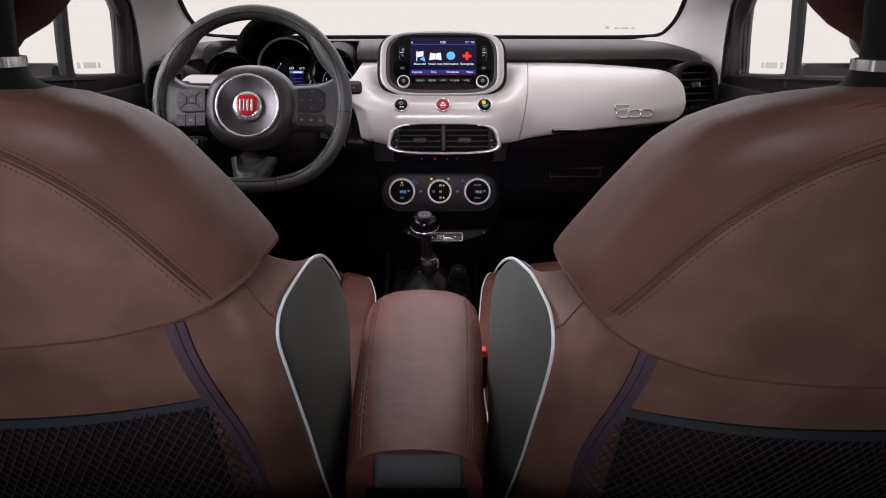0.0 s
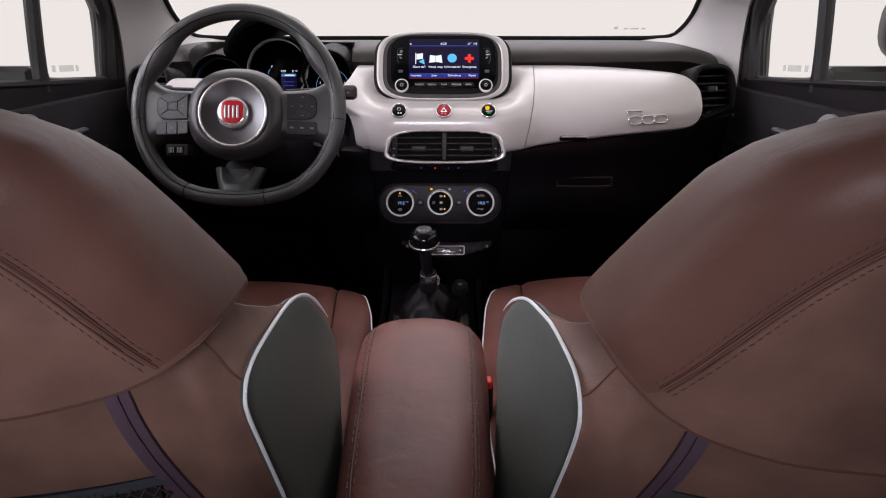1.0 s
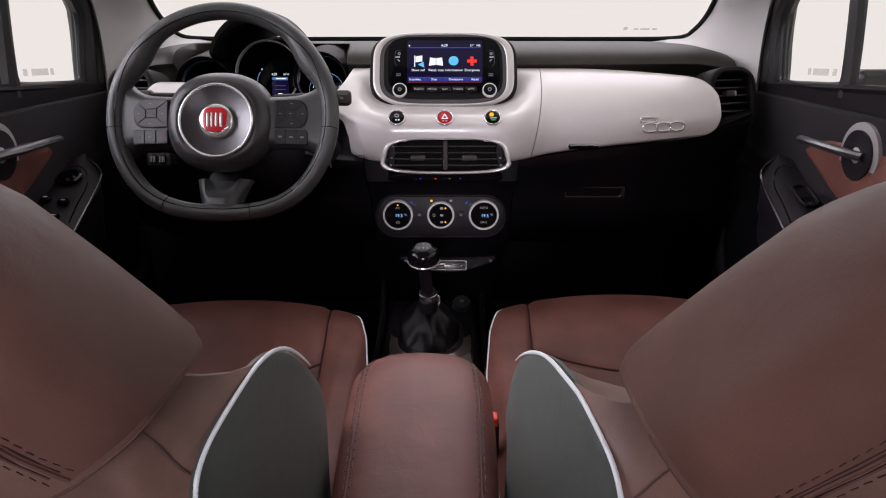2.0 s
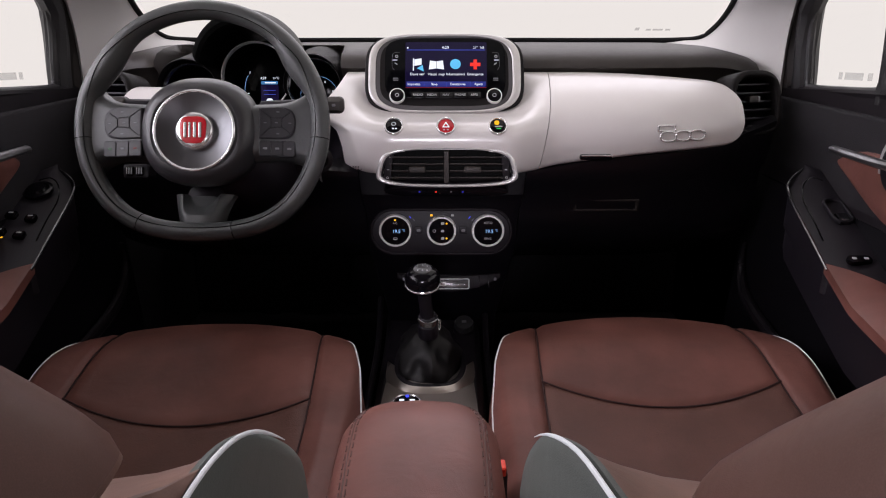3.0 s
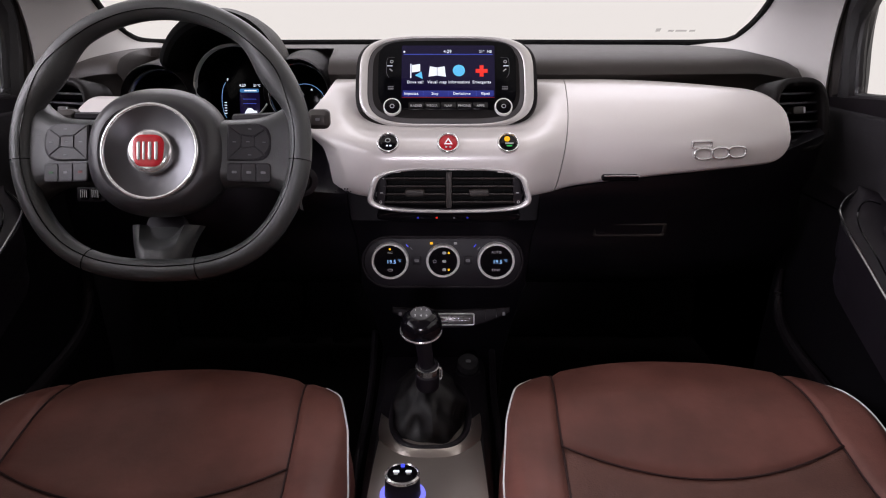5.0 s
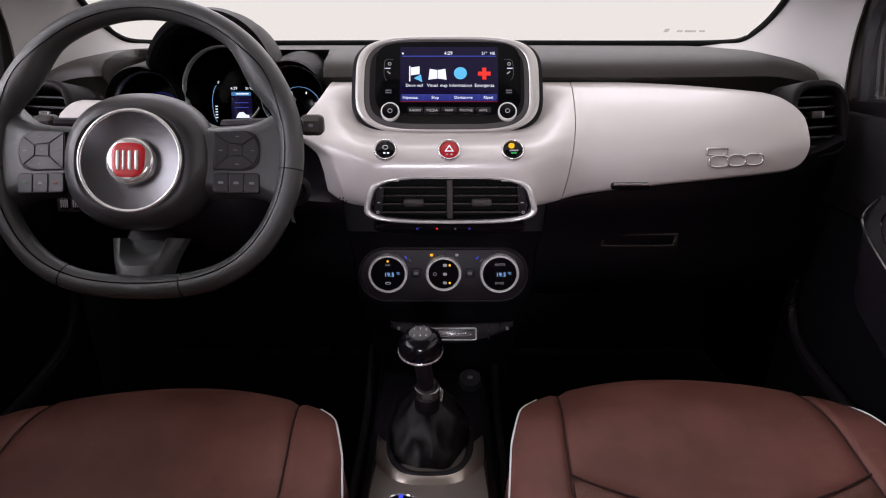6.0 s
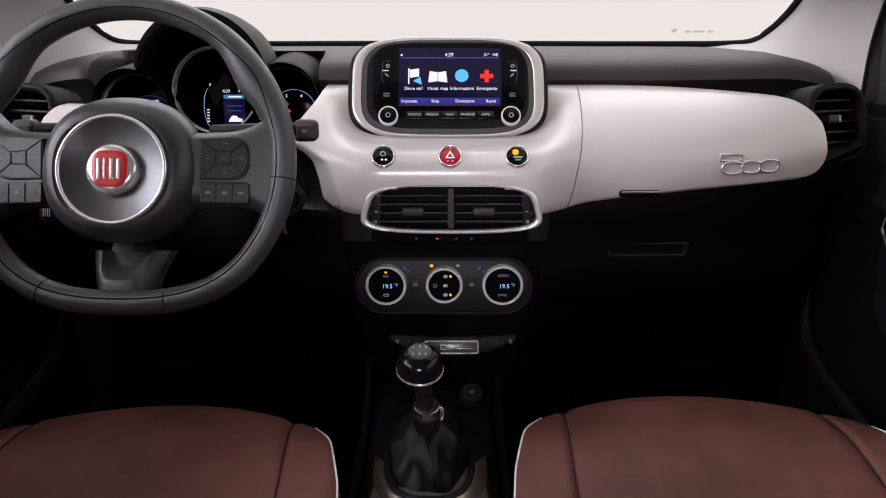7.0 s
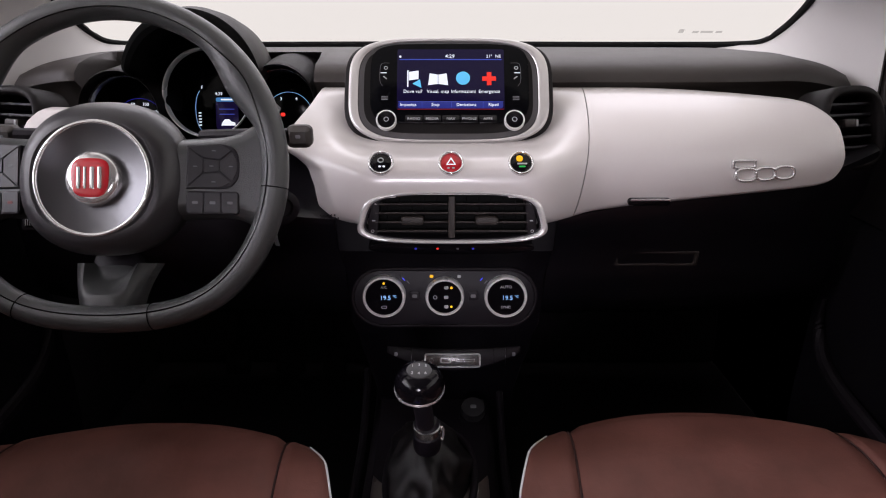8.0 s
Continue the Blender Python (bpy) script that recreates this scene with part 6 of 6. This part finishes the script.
    for px_ in (head - 0.080, head + 0.080):
        col = part("post_collar", moved(lathe_up([(0.046, -0.014), (0.045, -0.002), (0.041, 0.003), (0.032, 0.007), (0.025, 0.012), (0.0215, 0.020)], 28), Matrix.Translation(loc(px_, hy + 0.045, 1.143))), RUBBER, s, "black post collar")
        part("chrome_band", moved(lathe_up([(0.0190, 0.019), (0.0228, 0.0195), (0.0228, 0.0255), (0.0190, 0.026)], 28), Matrix.Translation(loc(px_, hy + 0.045, 1.143))), CHROME, col, "chrome band")
        part("post", tube([loc(px_, hy + 0.045, 1.150), loc(px_, hy + 0.043, 1.175), loc(px_, hy + 0.040, 1.22), loc(px_, hy + 0.038, 1.28)], lambda q: 0.0195 + 0.006 * min(1, max(0, (q - 0.32) * 4)), n=18), RUBBER, s, "black shrouded post")
    rings = []
    for k in range(23):
        q = -1 + 2 * k / 22
        e = max(0.42, max(0, 1 - abs(q) ** 2.3) ** (1 / 2.3))
        rings.append([loc(head + px * e, hy + 0.118 + py * e, 1.285 + 0.120 * q) for px, py in oval(0.238, 0.11, 3.2, 40)])
    part("head_restraint", loft(rings), HEADSHADED, s, "brown leather head restraint")

    # the cushion has its own height and reach
    def loc(a, y, z):
        return Vector((a + sit[0], y - o.y + sit[1], z - o.z + sit[2]))

    # cushion: centre front, centre rear, two side rolls
    def plan_w(y):
        return interp(y, [0.78, 0.95, 1.10, 1.22, 1.30, 1.35, 1.39, 1.41], [0.248, 0.252, 0.254, 0.252, 0.243, 0.225, 0.185, 0.15])

    def split(y):
        return interp(y, [0.78, 1.10, 1.25, 1.36, 1.41], [0.176, 0.178, 0.174, 0.167, 0.158])

    def front_y(a):
        return 1.432 - 0.052 * (abs(a) / 0.2) ** 2.2 - 0.05 * max(0, (abs(a) - 0.19) / 0.06) ** 2

    def top_z(a, y):
        reach = front_y(a)
        y = y + (1.41 - reach) * max(0, (y - 1.1) / (reach - 1.1)) ** 2
        base = soft(y, [0.78, 0.95, 1.15, 1.30, 1.36, 1.40, 1.42], [0.631, 0.644, 0.668, 0.705, 0.705, 0.693, 0.666])
        roll = 0.024 * max(0, 1 - abs(abs(a) - 0.205) / 0.055) * interp(y, [0.8, 1.0, 1.15, 1.27, 1.38], [1.2, 0.8, 0.35, 0.05, 0.0])
        sag = -0.012 * max(0, 1 - (abs(a) / 0.15) ** 2) * interp(y, [0.8, 1.1, 1.3], [1, 0.8, 0])
        fall = -0.03 * max(0, (abs(a) - 0.225) / 0.03) ** 2
        crown = 0.006 * max(0, 1 - (abs(a) / 0.19) ** 2) * min(1, max(0, (y - 1.15) / 0.15))
        return base + roll + sag + fall + crown

    def crease(a):
        return 1.170 + fold + 0.034 * (abs(a) / 0.16) ** 2

    def centre(rear):
        def fn(u, v):
            k = 2 * u - 1
            yc = crease(k * 0.177)
            y = 0.78 + (yc - 0.78) * v if rear else yc + (front_y(k * 0.16) - yc) * v
            a = k * split(y)
            e = min((1 - abs(k)) * 0.15, (yc - y) if rear else (y - yc), 1)
            dip = 0.005 * max(0, 1 - e / 0.010) ** 1.5
            z = top_z(a, y) - dip
            return loc(a, y, z)
        return fn
    part("cushion_rear_panel", slab(centre(True), 30, 40, (0, 0, -0.05)), LEATHER_PERF, s, "finely perforated brown leather")
    part("cushion_front_panel", slab(centre(False), 30, 44, (0, 0, -0.05)), LEATHER, s)
    part("crease_cord", tube([loc(a, crease(a), top_z(a, crease(a)) - 0.0022) for a in [0.1765 * (k / 15 - 1) for k in range(31)]], 0.0014, n=5), SEAM, s)
    for sd in (-1, 1):
        def roll(u, v):
            y = 0.78 + 0.60 * v
            a0, a1 = split(y), plan_w(y)
            a = a0 + (a1 - a0) * u
            yy = y + (front_y(a) - 1.378) * v * v
            dip = 0.005 * max(0, 1 - u * (a1 - a0) / 0.010) ** 1.5
            return loc(sd * a, yy, top_z(a, yy) - dip)
        part("cushion_roll", slab(roll, 16, 40, (0, 0, -0.06)), LEATHER, s)
        part("roll_seam", tube([loc(sd * split(y), y + (front_y(split(y)) - 1.378) * ((y - 0.78) / 0.6) ** 2, top_z(split(y), y + (front_y(split(y)) - 1.378) * ((y - 0.78) / 0.6) ** 2) - 0.0036) for y in [0.80 + 0.575 * k / 24 for k in range(25)]], 0.0014, n=5), SEAM, s)
        pts = []
        for k in range(90):
            y = 0.80 + 0.58 * k / 89
            a = plan_w(y) - 0.001
            yy = y + (front_y(a) - 1.378) * ((y - 0.78) / 0.6) ** 2
            pts.append(loc(sd * a, yy, top_z(a, yy) + 0.0005))
        part("piping", tube(pts, 0.0013, n=7), PIPING, s, "white piping")
    # skirt all round below the cushion
    rings = []
    for z, g in ((0.690, -0.006), (0.675, 0.0), (0.62, 0.006), (0.53, 0.0), (0.50, -0.02)):
        ring = []
        ys = [0.78 + 0.60 * k / 20 for k in range(21)]
        rgt = [(plan_w(y) + g, y + (front_y(plan_w(y)) - 1.378) * ((y - 0.78) / 0.6) ** 2 + g * (1 if y > 1.3 else 0), z) for y in ys]
        frt = [(a, front_y(a) + g, z) for a in (0.15, 0.1, 0.05, 0.0, -0.05, -0.1, -0.15)]
        lft = [(-a, y, zz) for a, y, zz in reversed(rgt)]
        for a, y, zz in rgt + frt + lft:
            ring.append(loc(a, y, min(zz, top_z(a, min(y, 1.40)) - 0.012) if zz > 0.66 else zz))
        rings.append(ring)
    part("cushion_skirt", loft(rings), LEATHER, s)
    part("seat_base", block(-0.21, 0.21, -0.15, 0.33, 0.03, 0.16, 0.02), DARK, s, "black seat frame")
    for sd in (-1, 1):
        part("seat_rail", block(sd * 0.19 - 0.02, sd * 0.19 + 0.02, -0.2, 0.36, 0.0, 0.035, 0.005), DARK, s)
    return s


front_seat(XC - 0.335, "brown leather driver's seat with white piping", 0.0, (-0.010, -0.020, -0.003), crest=-0.014, fold=-0.017)
front_seat(XC + 0.3405, "brown leather passenger seat with white piping", 0.075, (0.0025, 0, 0), 0.0225, 0.022, full=0.011)


def buckle():
    b = thing("seat_belt_buckle", Matrix.Translation((0.0585, 0.985, FLOOR)) , "seat-belt buckle with a bright red release", "buckle")
    part("stalk", tube([(0, 0.0, 0.0), (0.0, 0.005, 0.13), (0, 0.01, 0.27)], 0.010, n=8), DARK, b)
    part("buckle_body", block(-0.010, 0.010, -0.003, 0.022, 0.262, 0.310, 0.004), DARK, b)
    part("release", block(-0.008, 0.008, -0.004, 0.016, 0.306, 0.318, 0.002), BUCKLE, b, "red release key")


buckle()
